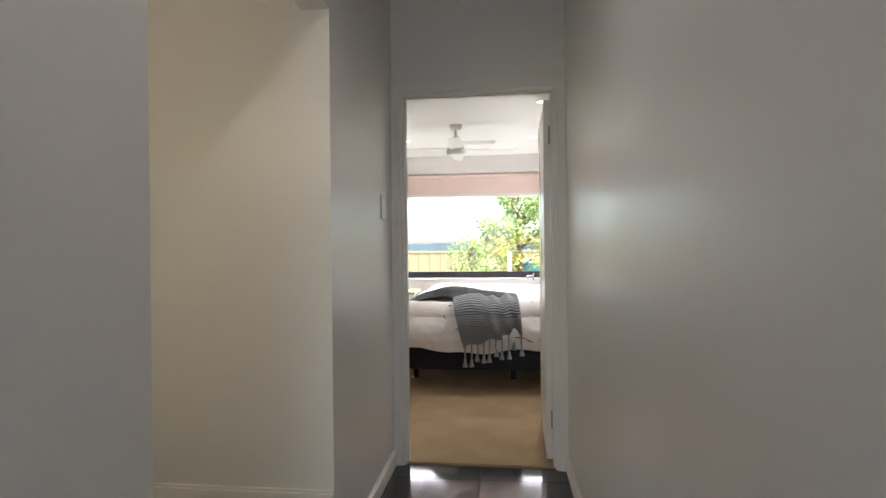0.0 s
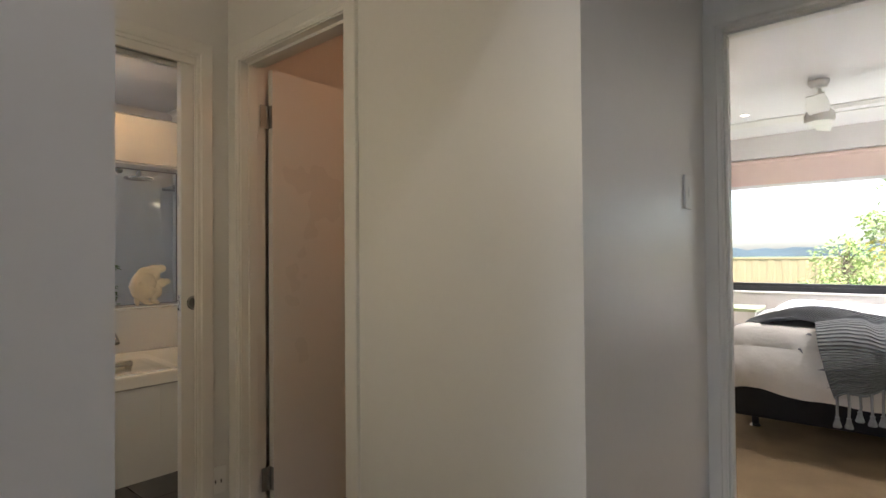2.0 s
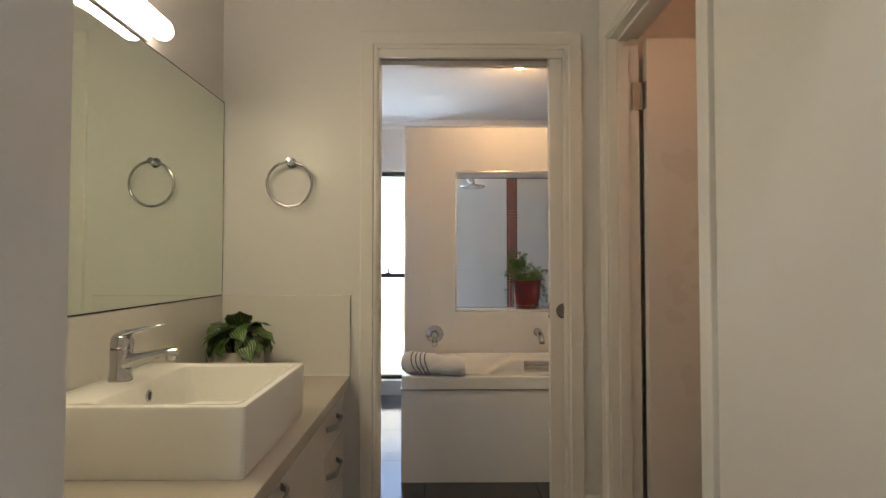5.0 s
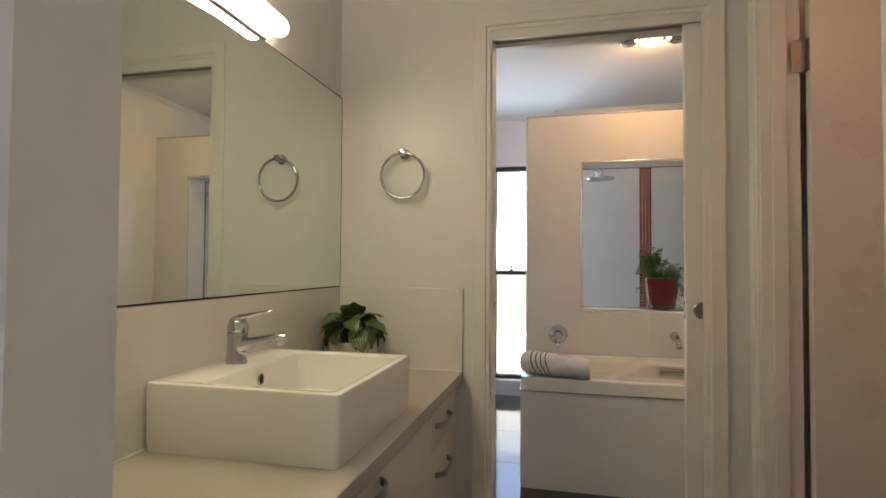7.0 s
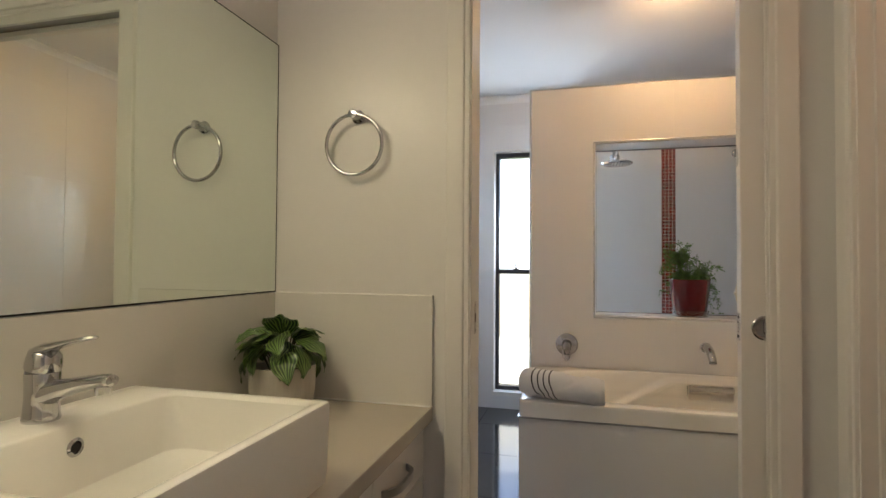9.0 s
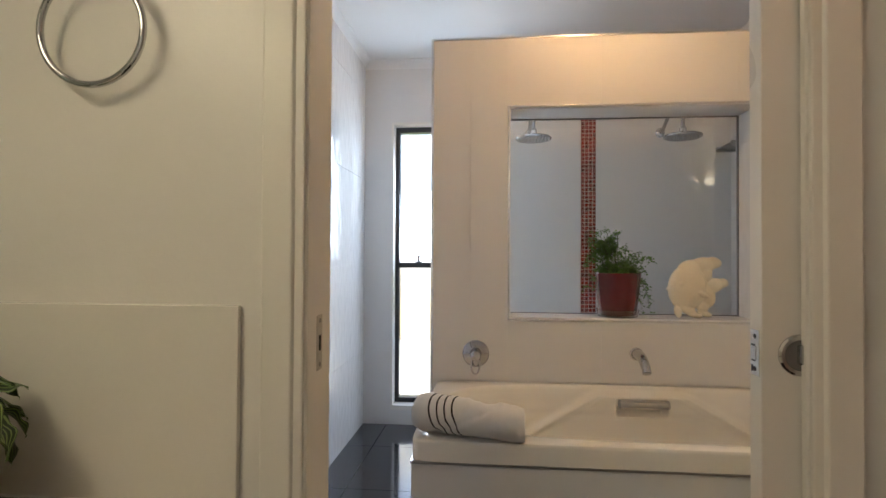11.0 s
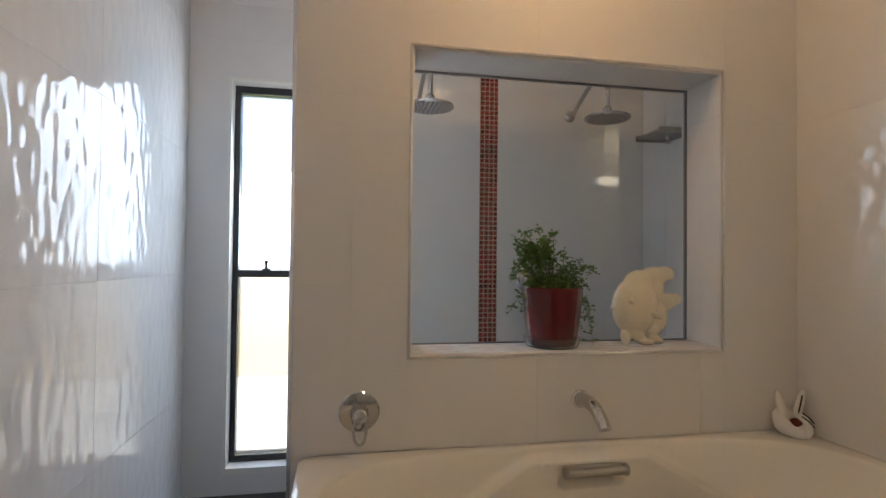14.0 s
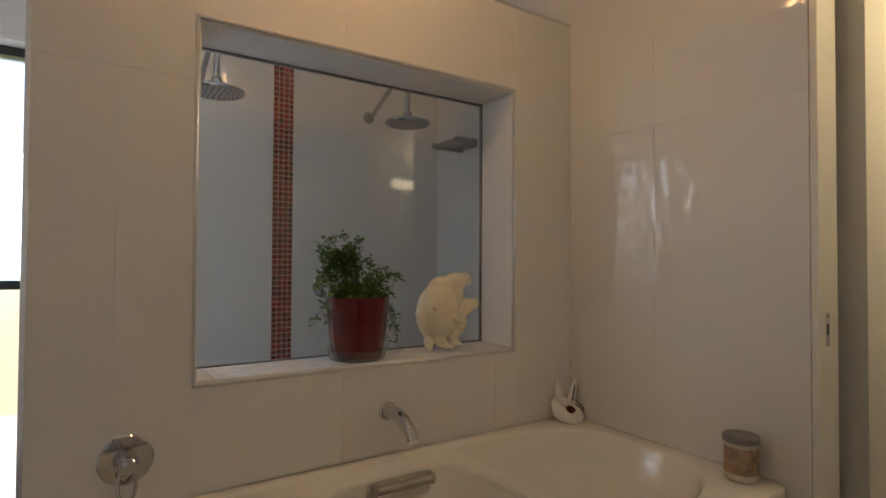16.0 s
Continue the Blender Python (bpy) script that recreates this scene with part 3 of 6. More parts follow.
f4 = lining("door_frame_4", "y", YN - 0.006, YN + 0.112, NX0 + 0.02, NX1 - 0.02, HEAD, "cream painted lobby door lining")
part("strike_plate", boxes((NX0 + 0.0195, NX0 + 0.0215, YN + 0.03, YN + 0.055, 0.97, 1.06), bevel=0.0006), PLATE, f4, "steel strike plate")
part("strike_hole", boxes((NX0 + 0.0205, NX0 + 0.022, YN + 0.037, YN + 0.048, 1.0, 1.03)), DARK, f4, "dark patch for the shaded latch hole")
for z in (0.98, 1.05):
    part("screw", lathe(bmesh.new(), [(0.004, 0), (0.0035, 0.0012), (0.0, 0.0008)], (NX0 + 0.0214, YN + 0.0425, z), Matrix.Rotation(radians(90), 3, "Y"), seg=12), HINGE, f4)
f5 = structure("door_frame_5", boxes((-3.40, -3.344, 3.27, 3.29, 0, 2.06), (-3.40, -3.344, 3.95, 3.97, 0, 2.06), (-3.40, -3.344, 3.27, 3.97, 2.04, 2.06), (-3.36, -3.344, 3.20, 3.27, 0, 2.12), (-3.36, -3.344, 3.97, 4.04, 0, 2.12), (-3.36, -3.344, 3.27, 3.97, 2.06, 2.12)), TRIM, "cream painted frame of a closed lobby door", "door frame")
solid("door_5", boxes((-3.44, -3.405, 3.29, 3.95, 0.01, 2.035), bevel=0.002), DOORP, "closed cream painted lobby door", "door", "structure")


def hinge(parent, x, y, z, nx, ny):
    """A butt hinge: two leaves and a knuckle; its leaves lie along (nx, ny)."""
    h = 0.05
    bm = bmesh.new()
    lathe(bm, [(0.0065, -h), (0.0065, h)], (x, y, z), seg=12)
    for k in (-0.6, -0.2, 0.2, 0.6):
        lathe(bm, [(0.0072, k * h - 0.001), (0.0072, k * h + 0.001)], (x, y, z), seg=12)
    o = part("hinge", bm, HINGE, parent, "steel butt hinge", True)
    bm = bmesh.new()
    a, b = sorted((x, x + nx * 0.034)), sorted((y, y + ny * 0.034))
    if nx:
        box(bm, a[0], a[1], y - 0.0015, y + 0.0015, z - h, z + h)
        for k in (-0.7, 0, 0.7):
            lathe(bm, [(0.004, -0.0025), (0.004, 0.0025)], ((a[0] + a[1]) / 2 + (0.006 if k else -0.004), y, z + k * h), Matrix.Rotation(radians(90), 3, "X"), seg=8)
    else:
        box(bm, x - 0.0015, x + 0.0015, b[0], b[1], z - h, z + h)
        for k in (-0.7, 0, 0.7):
            lathe(bm, [(0.004, -0.0025), (0.004, 0.0025)], (x, (b[0] + b[1]) / 2 + (0.006 if k else -0.004), z + k * h), Matrix.Rotation(radians(90), 3, "Y"), seg=8)
    part("hinge_leaf", bm, HINGE, o)
    return o


def lever_handle(parent, x, y, z, sx, back):
    """Rose, neck and lever on a door whose face looks along sx; the lever points along back in y."""
    bm = lathe(bmesh.new(), [(0.026, 0), (0.026, 0.006), (0.022, 0.009), (0.010, 0.010), (0.010, 0.045)], (x, y, z), Matrix.Rotation(radians(90 * sx), 3, "Y"), seg=24)
    o = part("door_handle", bm, STEEL, parent, "brushed steel lever handle", True)
    part("lever", tube(bmesh.new(), [(x + sx * 0.043, y - back * 0.008, z), (x + sx * 0.047, y + back * 0.02, z), (x + sx * 0.047, y + back * 0.11, z - 0.002)], 0.0085), STEEL, o, "", True)


# bedroom door, open against the wall side
d1 = thing("door_1", (0.303, YB + 0.118, 0.0), "white flush bedroom door standing open", "door", kind="structure")
leaf = boxes((-0.04, -0.004, 0.004, 0.80, 0.012, 2.03), bevel=0.0015)
turn = pose(0.303, YB + 0.118, 0, 0, 0, -1.6)
bmesh.ops.transform(leaf, matrix=turn, verts=leaf.verts)
leaf1 = part("door_leaf", leaf, DOORP, d1)
lever_handle(leaf1, 0.242, 3.80, 1.0, -1, -1)
for z in (1.83, 0.24):
    hinge(leaf1, 0.296, YB + 0.105, z, 0, -1)
# toilet door, open into the toilet
d2 = thing("door_2", (WX0, YW + 0.118, 0.0), "cream flush toilet door standing open", "door", kind="structure")
leaf2 = part("door_leaf", boxes((WX0 + 0.002, WX0 + 0.037, YW + 0.127, YW + 0.74, 0.012, 2.03), bevel=0.0015), DOORP, d2)
for z in (1.82, 0.23):
    hinge(leaf2, WX0 + 0.012, YW + 0.118, z, 0, -1)
    part("hinge_plate", boxes((WX0 + 0.004, WX0 + 0.036, YW + 0.1245, YW + 0.1266, z - 0.05, z + 0.05)), HINGE, leaf2)
LZ = 1.012
# sliding door, mostly in its cavity
d3 = thing("door_3", (XS - 0.032, 1.686, 0.0), "cream sliding cavity door pushed nearly fully open", "door", kind="structure")
leaf3 = part("door_leaf", boxes((XS - 0.050, XS - 0.014, 1.686, 2.42, 0.012, 2.025), bevel=0.0015), DOORP, d3)
bm = lathe(bmesh.new(), [(0.030, 0), (0.030, 0.003), (0.027, 0.005), (0.022, 0.004), (0.021, 0.001), (0.0, 0.001)], (XS - 0.014, 1.738, 1.012), Matrix.Rotation(radians(90), 3, "Y"), seg=32)
pull = part("pull", bm, CHROME, leaf3, "round chrome flush pull", True)
# the hollow's shade is put in as a flat dark disc
part("cup", lathe(bmesh.new(), [(0.0215, 0), (0.0215, 0.0016), (0.0, 0.0018)], (XS - 0.014, 1.738, 1.012), Matrix.Rotation(radians(90), 3, "Y"), seg=28), SLATE, pull, "dark disc for the shaded hollow", True)
part("thumb_turn", boxes((XS - 0.013, XS - 0.003, 1.733, 1.743, 0.999, 1.028), bevel=0.003), CHROME, pull)
part("latch_plate", boxes((XS - 0.045, XS - 0.019, 1.6842, 1.687, LZ - 0.034, LZ + 0.034), bevel=0.0006), PLATE, leaf3, "bright steel latch plate on the door edge")
part("latch", boxes((XS - 0.040, XS - 0.028, 1.6825, 1.6848, LZ - 0.011, LZ + 0.010), bevel=0.0008), PLATE, leaf3)
for a in ((XS - 0.042, XS - 0.040, LZ - 0.011, LZ + 0.011), (XS - 0.040, XS - 0.030, LZ + 0.010, LZ + 0.012), (XS - 0.040, XS - 0.030, LZ - 0.013, LZ - 0.011), (XS - 0.041, XS - 0.036, LZ - 0.029, LZ - 0.019)):
    part("slot", boxes((a[0], a[1], 1.6838, 1.6850, a[2], a[3])), DARK, leaf3)
for z in (LZ - 0.024, LZ + 0.024):
    part("screw", lathe(bmesh.new(), [(0.004, 0), (0.003, 0.0012), (0.0, 0.0008)], (XS - 0.031, 1.6844, z), Matrix.Rotation(radians(90), 3, "X"), seg=12), DARK, leaf3)

# light switch in the hall, socket near the floor of the vanity
sw = thing("light_switch", (XL, 2.70, 1.36), "white plastic light switch plate on the hall wall", "switch")
plate = part("plate", boxes((XL, XL + 0.009, 2.662, 2.738, 1.355, 1.474), bevel=0.003), PLASTIC, sw)
part("rocker", boxes((XL + 0.009, XL + 0.012, 2.692, 2.708, 1.395, 1.435), bevel=0.001), PLASTIC, sw)
so = thing("power_socket", (XS, 1.84, 0.24), "white plastic power socket low on the wall", "socket")
part("plate", boxes((XS, XS + 0.010, 1.795, 1.868, 0.19, 0.305), bevel=0.003), PLASTIC, so)
part("pin_slots", boxes((XS + 0.0102, XS + 0.0112, 1.815, 1.82, 0.235, 0.25), (XS + 0.0102, XS + 0.0112, 1.84, 1.845, 0.235, 0.25)), DARK, so)
dl = thing("downlight", (-0.105, 0.95, HALLZ), "white recessed hall downlight", "downlight", "downlights")
part("trim_ring", lathe(bmesh.new(), [(0.055, 0), (0.055, -0.004), (0.042, -0.008), (0.040, -0.001)], (-0.105, 0.95, HALLZ), seg=32), PLASTIC, dl, "", True)
# glazed hall door behind, unseen and assumed as the way in for hall daylight
gd = thing("assumed_glazed_door", (-0.105, -3.05, 0), "assumed glazed timber hall door, out of view", "door", kind="structure")
part("door_leaf", boxes((XL + 0.05, XL + 0.15, -3.07, -3.03, 0, 2.35), (XR - 0.15, XR - 0.05, -3.07, -3.03, 0, 2.35), (XL + 0.15, XR - 0.15, -3.07, -3.03, 0, 0.15), (XL + 0.15, XR - 0.15, -3.07, -3.03, 2.2, 2.35)), DOORP, gd)
pane = part("pane", boxes((XL + 0.15, XR - 0.15, -3.055, -3.045, 0.15, 2.2)), GLASS, gd)
pane.visible_shadow = False

# ---- vanity ----
CT = 0.765
van = thing("vanity_cabinet", (-1.46, 0.64, 0), "white laminate vanity cabinet with doors and drawers", "cabinet")
part("body", boxes((XS + 0.002, XL - 0.102, YM + 0.002, 0.862, 0.10, CT - 0.04), (XS + 0.02, XL - 0.12, YM + 0.002, 0.81, 0.0, 0.10)), LAMINATE, van)


def bow_handle(parent, x, z):
    """A flat strap bent into a shallow bow, on two feet."""
    n = 0.086
    rings = []
    for i in range(17):
        a = -1 + i / 8
        off = 0.030 * (1 - a ** 4)
        w, h = 0.004, 0.0085
        rings.append([(x + a * n, 0.881 + off + w * s2, z + h * s1) for s1, s2 in ((-1, -1), (1, -1), (1, 1), (-1, 1))])
    part("handle", ring_mesh(bmesh.new(), rings), STEEL, parent, "brushed steel bow handle", True)


for z0, z1 in ((0.580, CT - 0.045), (0.415, 0.577), (0.25, 0.412), (0.105, 0.247)):
    dr = part("drawer_front", boxes((XS + 0.022, -1.877, 0.8625, 0.881, z0, z1), bevel=0.0015), LAMINATE, van)
    bow_handle(dr, -2.010, (z0 + z1) / 2 + 0.004)
part("filler_strip", boxes((XS + 0.002, XS + 0.019, 0.8625, 0.879, 0.105, CT - 0.045)), LAMINATE, van)
for x0, x1, hx in ((-1.874, -1.217, -1.335), (-1.214, XL - 0.104, -1.095)):
    dr = part("cabinet_door", boxes((x0, x1, 0.8625, 0.881, 0.105, CT - 0.045), bevel=0.0015), LAMINATE, van)
    bow_handle(dr, hx, CT - 0.085)
solid("worktop", boxes((XS, XL - 0.1, YM, 0.905, CT - 0.04, CT), bevel=0.003), STONE, "beige stone vanity worktop with a thick square edge", "worktop")
sb = thing("splashback", (-1.46, YM, CT), "glossy white splashback behind the basin", "splashback")
part("panel", boxes((XS + 0.012, XL - 0.1, YM, YM + 0.012, CT + 0.0005, 1.072)), LAMINATE, sb)
part("sealant_bead", tube(bmesh.new(), [(XS + 0.013, YM + 0.0135, CT + 0.0015), (XL - 0.102, YM + 0.0135, CT + 0.0015)], 0.0026, 8), PLASTIC, sb, "thin white sealant line", True)
sb = thing("splashback", (XS, 0.65, CT), "glossy white splashback on the side wall", "splashback")
part("panel", boxes((XS, XS + 0.012, YM, 0.905, CT + 0.0005, 1.074), bevel=0.0015), LAMINATE, sb)
part("sealant_bead", tube(bmesh.new(), [(XS + 0.0135, YM + 0.016, CT + 0.0015), (XS + 0.0135, 0.900, CT + 0.0015)], 0.0026, 8), PLASTIC, sb, "thin white sealant line", True)
mir = thing("mirror", (-1.46, YM, 1.077), "large frameless wall mirror with polished edges", "mirror")
part("backing", boxes((XS + 0.001, XL - 0.101, YM + 0.0005, YM + 0.0068, 1.0735, 1.829)), DARK, mir, "dark polished edge")
part("mirror_face", boxes((XS + 0.006, XL - 0.106, YM + 0.0069, YM + 0.0075, 1.0775, 1.8250)), MIRROR, mir)

# tube light over the mirror
tl = thing("vanity_light", (-1.32, YM, 1.87), "long warm tube light over the mirror, switched on", "wall light")
part("base", boxes((-1.69, -0.95, YM, YM + 0.016, 1.8315, 1.866), bevel=0.002), PLASTIC, tl)
bm = bmesh.new()
rings = []
for x in (-1.71, -1.705, -1.69, -1.2, -0.96, -0.945, -0.94):
    k = 0.55 if x in (-1.71, -0.94) else (0.85 if x in (-1.705, -0.945) else 1.0)
    rings.append([(x, YM + 0.052 + k * 0.031 * math.cos(a), 1.868 + k * 0.031 * math.sin(a)) for a in (2 * math.pi * i / 24 for i in range(24))])
diff = part("diffuser", ring_mesh(bm, rings), TUBEG, tl, "glowing opal diffuser", True)
diff.visible_shadow = False
part("end_cap", lathe(bmesh.new(), [(0.006, 0), (0.006, 0.012), (0.003, 0.015)], (-1.71, YM + 0.052, 1.868), Matrix.Rotation(radians(-90), 3, "Y"), seg=16), CHROME, tl, "small chrome screw", True)

# basin
bs = thing("basin", (-1.475, 0.65, CT), "white rectangular vessel basin on the worktop", "basin")
A0, A1, B0, B1, BT = -1.715, -1.235, 0.418, 0.862, 0.912


def rrect(x0, x1, y0, y1, z, r, n=6):
    pts = []
    for cx, cy, a0 in ((x1 - r, y1 - r, 0), (x0 + r, y1 - r, 90), (x0 + r, y0 + r, 180), (x1 - r, y0 + r, 270)):
        for i in range(n + 1):
            a = radians(a0 + 90 * i / n)
            pts.append((cx + r * math.cos(a), cy + r * math.sin(a), z))
    return pts


bm = bmesh.new()
I0, I1, J0, J1 = A0 + 0.03, A1 - 0.03, 0.535, B1 - 0.028
prof = [rrect(A0 + 0.006, A1 - 0.006, B0, B1 - 0.006, CT + 0.0005, 0.010), rrect(A0 + 0.003, A1 - 0.003, B0, B1 - 0.003, CT + 0.02, 0.010), rrect(A0, A1, B0, B1, BT - 0.008, 0.010),
        rrect(A0 + 0.002, A1 - 0.002, B0 + 0.002, B1 - 0.002, BT - 0.002, 0.009), rrect(A0 + 0.007, A1 - 0.007, B0 + 0.007, B1 - 0.007, BT, 0.006),
        rrect(I0 - 0.006, I1 + 0.006, J0 - 0.006, J1 + 0.006, BT - 0.001, 0.022), rrect(I0, I1, J0, J1, BT - 0.006, 0.02), rrect(I0 + 0.005, I1 - 0.005, J0 + 0.012, J1 - 0.005, BT - 0.06, 0.025),
        rrect(I0 + 0.014, I1 - 0.014, J0 + 0.022, J1 - 0.014, BT - 0.10, 0.035), rrect(I0 + 0.04, I1 - 0.04, J0 + 0.05, J1 - 0.04, BT - 0.116, 0.04), rrect(-1.50, -1.45, 0.665, 0.715, BT - 0.121, 0.024)]
ring_mesh(bm, prof)
part("bowl", bm, CERAMIC, bs, "", True)
part("overflow_ring", lathe(bmesh.new(), [(0.013, 0), (0.015, 0.003), (0.010, 0.005), (0.008, 0.001), (0.008, 0.0)], (-1.475, J0 + 0.007, BT - 0.037), Matrix.Rotation(radians(-90), 3, "X"), seg=20), CHROME, bs, "chrome overflow ring", True)
part("overflow_hole", lathe(bmesh.new(), [(0.008, 0), (0.008, 0.0022)], (-1.475, J0 + 0.0085, BT - 0.037), Matrix.Rotation(radians(-90), 3, "X"), seg=16), DARK, bs)
part("plug", lathe(bmesh.new(), [(0.022, 0), (0.022, 0.003), (0.016, 0.006), (0.0, 0.007)], (-1.475, 0.69, BT - 0.121), seg=24), CHROME, bs, "chrome waste plug", True)

# basin tap
TX, TY = -1.475, 0.475
tp = thing("basin_tap", (TX, TY, BT), "chrome single-lever basin mixer tap", "tap")
bm = bmesh.new()
ring_mesh(bm, [[(TX + r * math.cos(a), TY + dy + r * math.sin(a), z) for a in (2 * math.pi * i / 28 for i in range(28))] for r, dy, z in ((0.0265, 0, BT), (0.027, 0, BT + 0.004), (0.0255, 0, BT + 0.010), (0.0245, 0.001, BT + 0.035), (0.0245, 0.001, BT + 0.060), (0.0255, 0.001, BT + 0.074), (0.0250, 0.001, BT + 0.0765))])
part("body", bm, CHROME, tp, "", True)
part("joint_ring", lathe(bmesh.new(), [(0.0235, 0), (0.0235, 0.004)], (TX, TY + 0.001, BT + 0.0765), seg=28), SLATE, tp, "dark joint under the lever cap", True)


def oval_run(rows, seg=20):
    """An oval bar along y; rows: y, z, half width, half height."""
    return ring_mesh(bmesh.new(), [[(TX + w * math.cos(a), y, z + h * math.sin(a)) for a in (2 * math.pi * i / seg for i in range(seg))] for y, z, w, h in rows])


spt = part("spout", oval_run([(TY + 0.004, BT + 0.040, 0.022, 0.022), (TY + 0.024, BT + 0.046, 0.021, 0.019), (TY + 0.045, BT + 0.053, 0.0195, 0.0155), (TY + 0.075, BT + 0.061, 0.018, 0.0125), (TY + 0.105, BT + 0.067, 0.017, 0.0115), (TY + 0.128, BT + 0.070, 0.016, 0.011), (TY + 0.138, BT + 0.071, 0.012, 0.009), (TY + 0.141, BT + 0.071, 0.005, 0.004)]), CHROME, tp, "", True)
part("aerator", lathe(bmesh.new(), [(0.0125, 0.006), (0.0125, -0.008), (0.011, -0.012), (0.009, -0.012)], (TX, TY + 0.122, BT + 0.061), seg=24), CHROME, spt, "", True)
part("cap", lathe(bmesh.new(), [(0.0250, 0), (0.0258, 0.004), (0.0255, 0.014), (0.0235, 0.024), (0.018, 0.031), (0.009, 0.035), (0.0, 0.036)], (TX, TY + 0.001, BT + 0.0805), Matrix.Rotation(radians(-9), 3, "X"), seg=28), CHROME, tp, "", True)
part("lever", oval_run([(TY - 0.018, BT + 0.102, 0.012, 0.006), (TY - 0.008, BT + 0.108, 0.019, 0.010), (TY + 0.010, BT + 0.114, 0.020, 0.010), (TY + 0.032, BT + 0.120, 0.017, 0.007), (TY + 0.060, BT + 0.127, 0.0145, 0.0048), (TY + 0.088, BT + 0.133, 0.0135, 0.0038), (TY + 0.100, BT + 0.1345, 0.011, 0.0030), (TY + 0.104, BT + 0.135, 0.005, 0.0015)]), CHROME, tp, "", True)
part("temperature_dot", lathe(bmesh.new(), [(0.0028, 0.0), (0.0024, 0.0012), (0.0, 0.0014)], (TX, TY + 0.0255, BT + 0.090), Matrix.Rotation(radians(-90), 3, "X"), seg=12), mat("red_enamel", (0.40, 0.02, 0.02), 0.3), tp, "small red dot")

# striped-leaf plant
PXY = (-2.095, 0.53)
pl = thing("potted_plant", (*PXY, CT), "bushy striped-leaf plant in a rough white pot on the worktop", "plant")
pot = part("pot", lathe(bmesh.new(), [(0.060, 0), (0.072, 0.004), (0.081, 0.025), (0.086, 0.06), (0.087, 0.120), (0.085, 0.125), (0.080, 0.123), (0.079, 0.10)], (*PXY, CT + 0.0005), seg=40), POTW, pl, "rough off-white ceramic pot", True)
part("soil", lathe(bmesh.new(), [(0.079, 0), (0.03, 0.004), (0.0, 0.005)], (*PXY, CT + 0.10), seg=20, cap=False), SOIL, pot)


def broad_leaf(length, width, droop, curl):
    bm = bmesh.new()

    def f(u, v):
        y = v * length
        w = width * (math.sin(math.pi * min(1, v * 0.90 + 0.10)) ** 0.8) * (1.12 - 0.42 * v * v)
        s = 2 * u - 1
        wave = 0.0035 * math.sin(v * 15 + 2.0 * s) * abs(s)
        return (s * w * (1 - 0.10 * abs(s)), y, 0.16 * length * math.sin(v * 2.4) - droop * length * v * v + curl * w * s * s + wave)
    sheet(bm, f, 12, 14)
    layer = bm.loops.layers.uv.verify()
    for face in bm.faces:
        for lp in face.loops:
            u, v = lp[layer].uv
            lp[layer].uv = (abs(2 * u - 1) + 0.05 * math.sin(v * 9), v)
    return mesh_of("leaf", bm, LEAFS, True)


rng = random.Random(5)
kinds = [broad_leaf(0.088, 0.034, 0.22, 0.20), broad_leaf(0.096, 0.037, 0.32, -0.10), broad_leaf(0.078, 0.031, 0.15, 0.32), broad_leaf(0.084, 0.036, 0.40, -0.20)]
stalks = bmesh.new()
for i in range(40):
    a = (137.5 * i + rng.uniform(-22, 22)) % 360
    lift = rng.uniform(8, 46) if i < 8 else rng.uniform(-24, 6) if i < 22 else rng.uniform(-62, -26)
    rad = rng.uniform(0.004, 0.024) if i < 8 else rng.uniform(0.025, 0.050) if i < 22 else rng.uniform(0.050, 0.074)
    hgt = rng.uniform(0.185, 0.215) if i < 8 else rng.uniform(0.175, 0.210) if i < 22 else rng.uniform(0.158, 0.185)
    ca, sa = math.cos(radians(a)), math.sin(radians(a))
    c = (PXY[0] + rad * ca, PXY[1] + rad * sa, CT + hgt)
    far = 0.092 * math.cos(radians(lift))
    if c[1] + far * sa < YM + 0.022 or c[0] + far * ca < XS + 0.022:
        continue
    leafo = new("leaf", kinds[rng.randrange(4)])
    leafo.parent = pl
    leafo.matrix_parent_inverse = Matrix.Translation((-PXY[0], -PXY[1], -CT))
    leafo.matrix_basis = Matrix.Translation(c) @ Matrix.Rotation(radians(a - 90), 4, "Z") @ Matrix.Rotation(radians(lift), 4, "X") @ Matrix.Rotation(radians(rng.uniform(-32, 32)), 4, "Y")
    tube(stalks, [(PXY[0] + 0.4 * rad * ca, PXY[1] + 0.4 * rad * sa, CT + 0.10), (PXY[0] + 0.7 * rad * ca, PXY[1] + 0.7 * rad * sa, CT + 0.6 * hgt + 0.045), c], 0.0016, 6)
tagged(part("stem_bunch", stalks, STEM, pl), kind="stuff")

# towel ring
RY, RZ = 0.672, 1.590
tr = thing("towel_ring", (XS, RY, RZ), "round chrome towel ring on the cream wall", "towel ring")
part("rose", lathe(bmesh.new(), [(0.020, 0), (0.020, 0.006), (0.013, 0.012), (0.010, 0.030), (0.014, 0.036), (0.013, 0.046), (0.0, 0.048)], (XS, RY, RZ), Matrix.Rotation(radians(90), 3, "Y"), seg=24), CHROME, tr, "", True)
part("ring", tube(bmesh.new(), [(XS + 0.038 - 0.008 * math.sin(a / 2) , RY + 0.086 * math.sin(a), RZ - 0.087 + 0.086 * math.cos(a)) for a in (2 * math.pi * i / 48 for i in range(49))], 0.0055, 10), CHROME, tr, "", True)

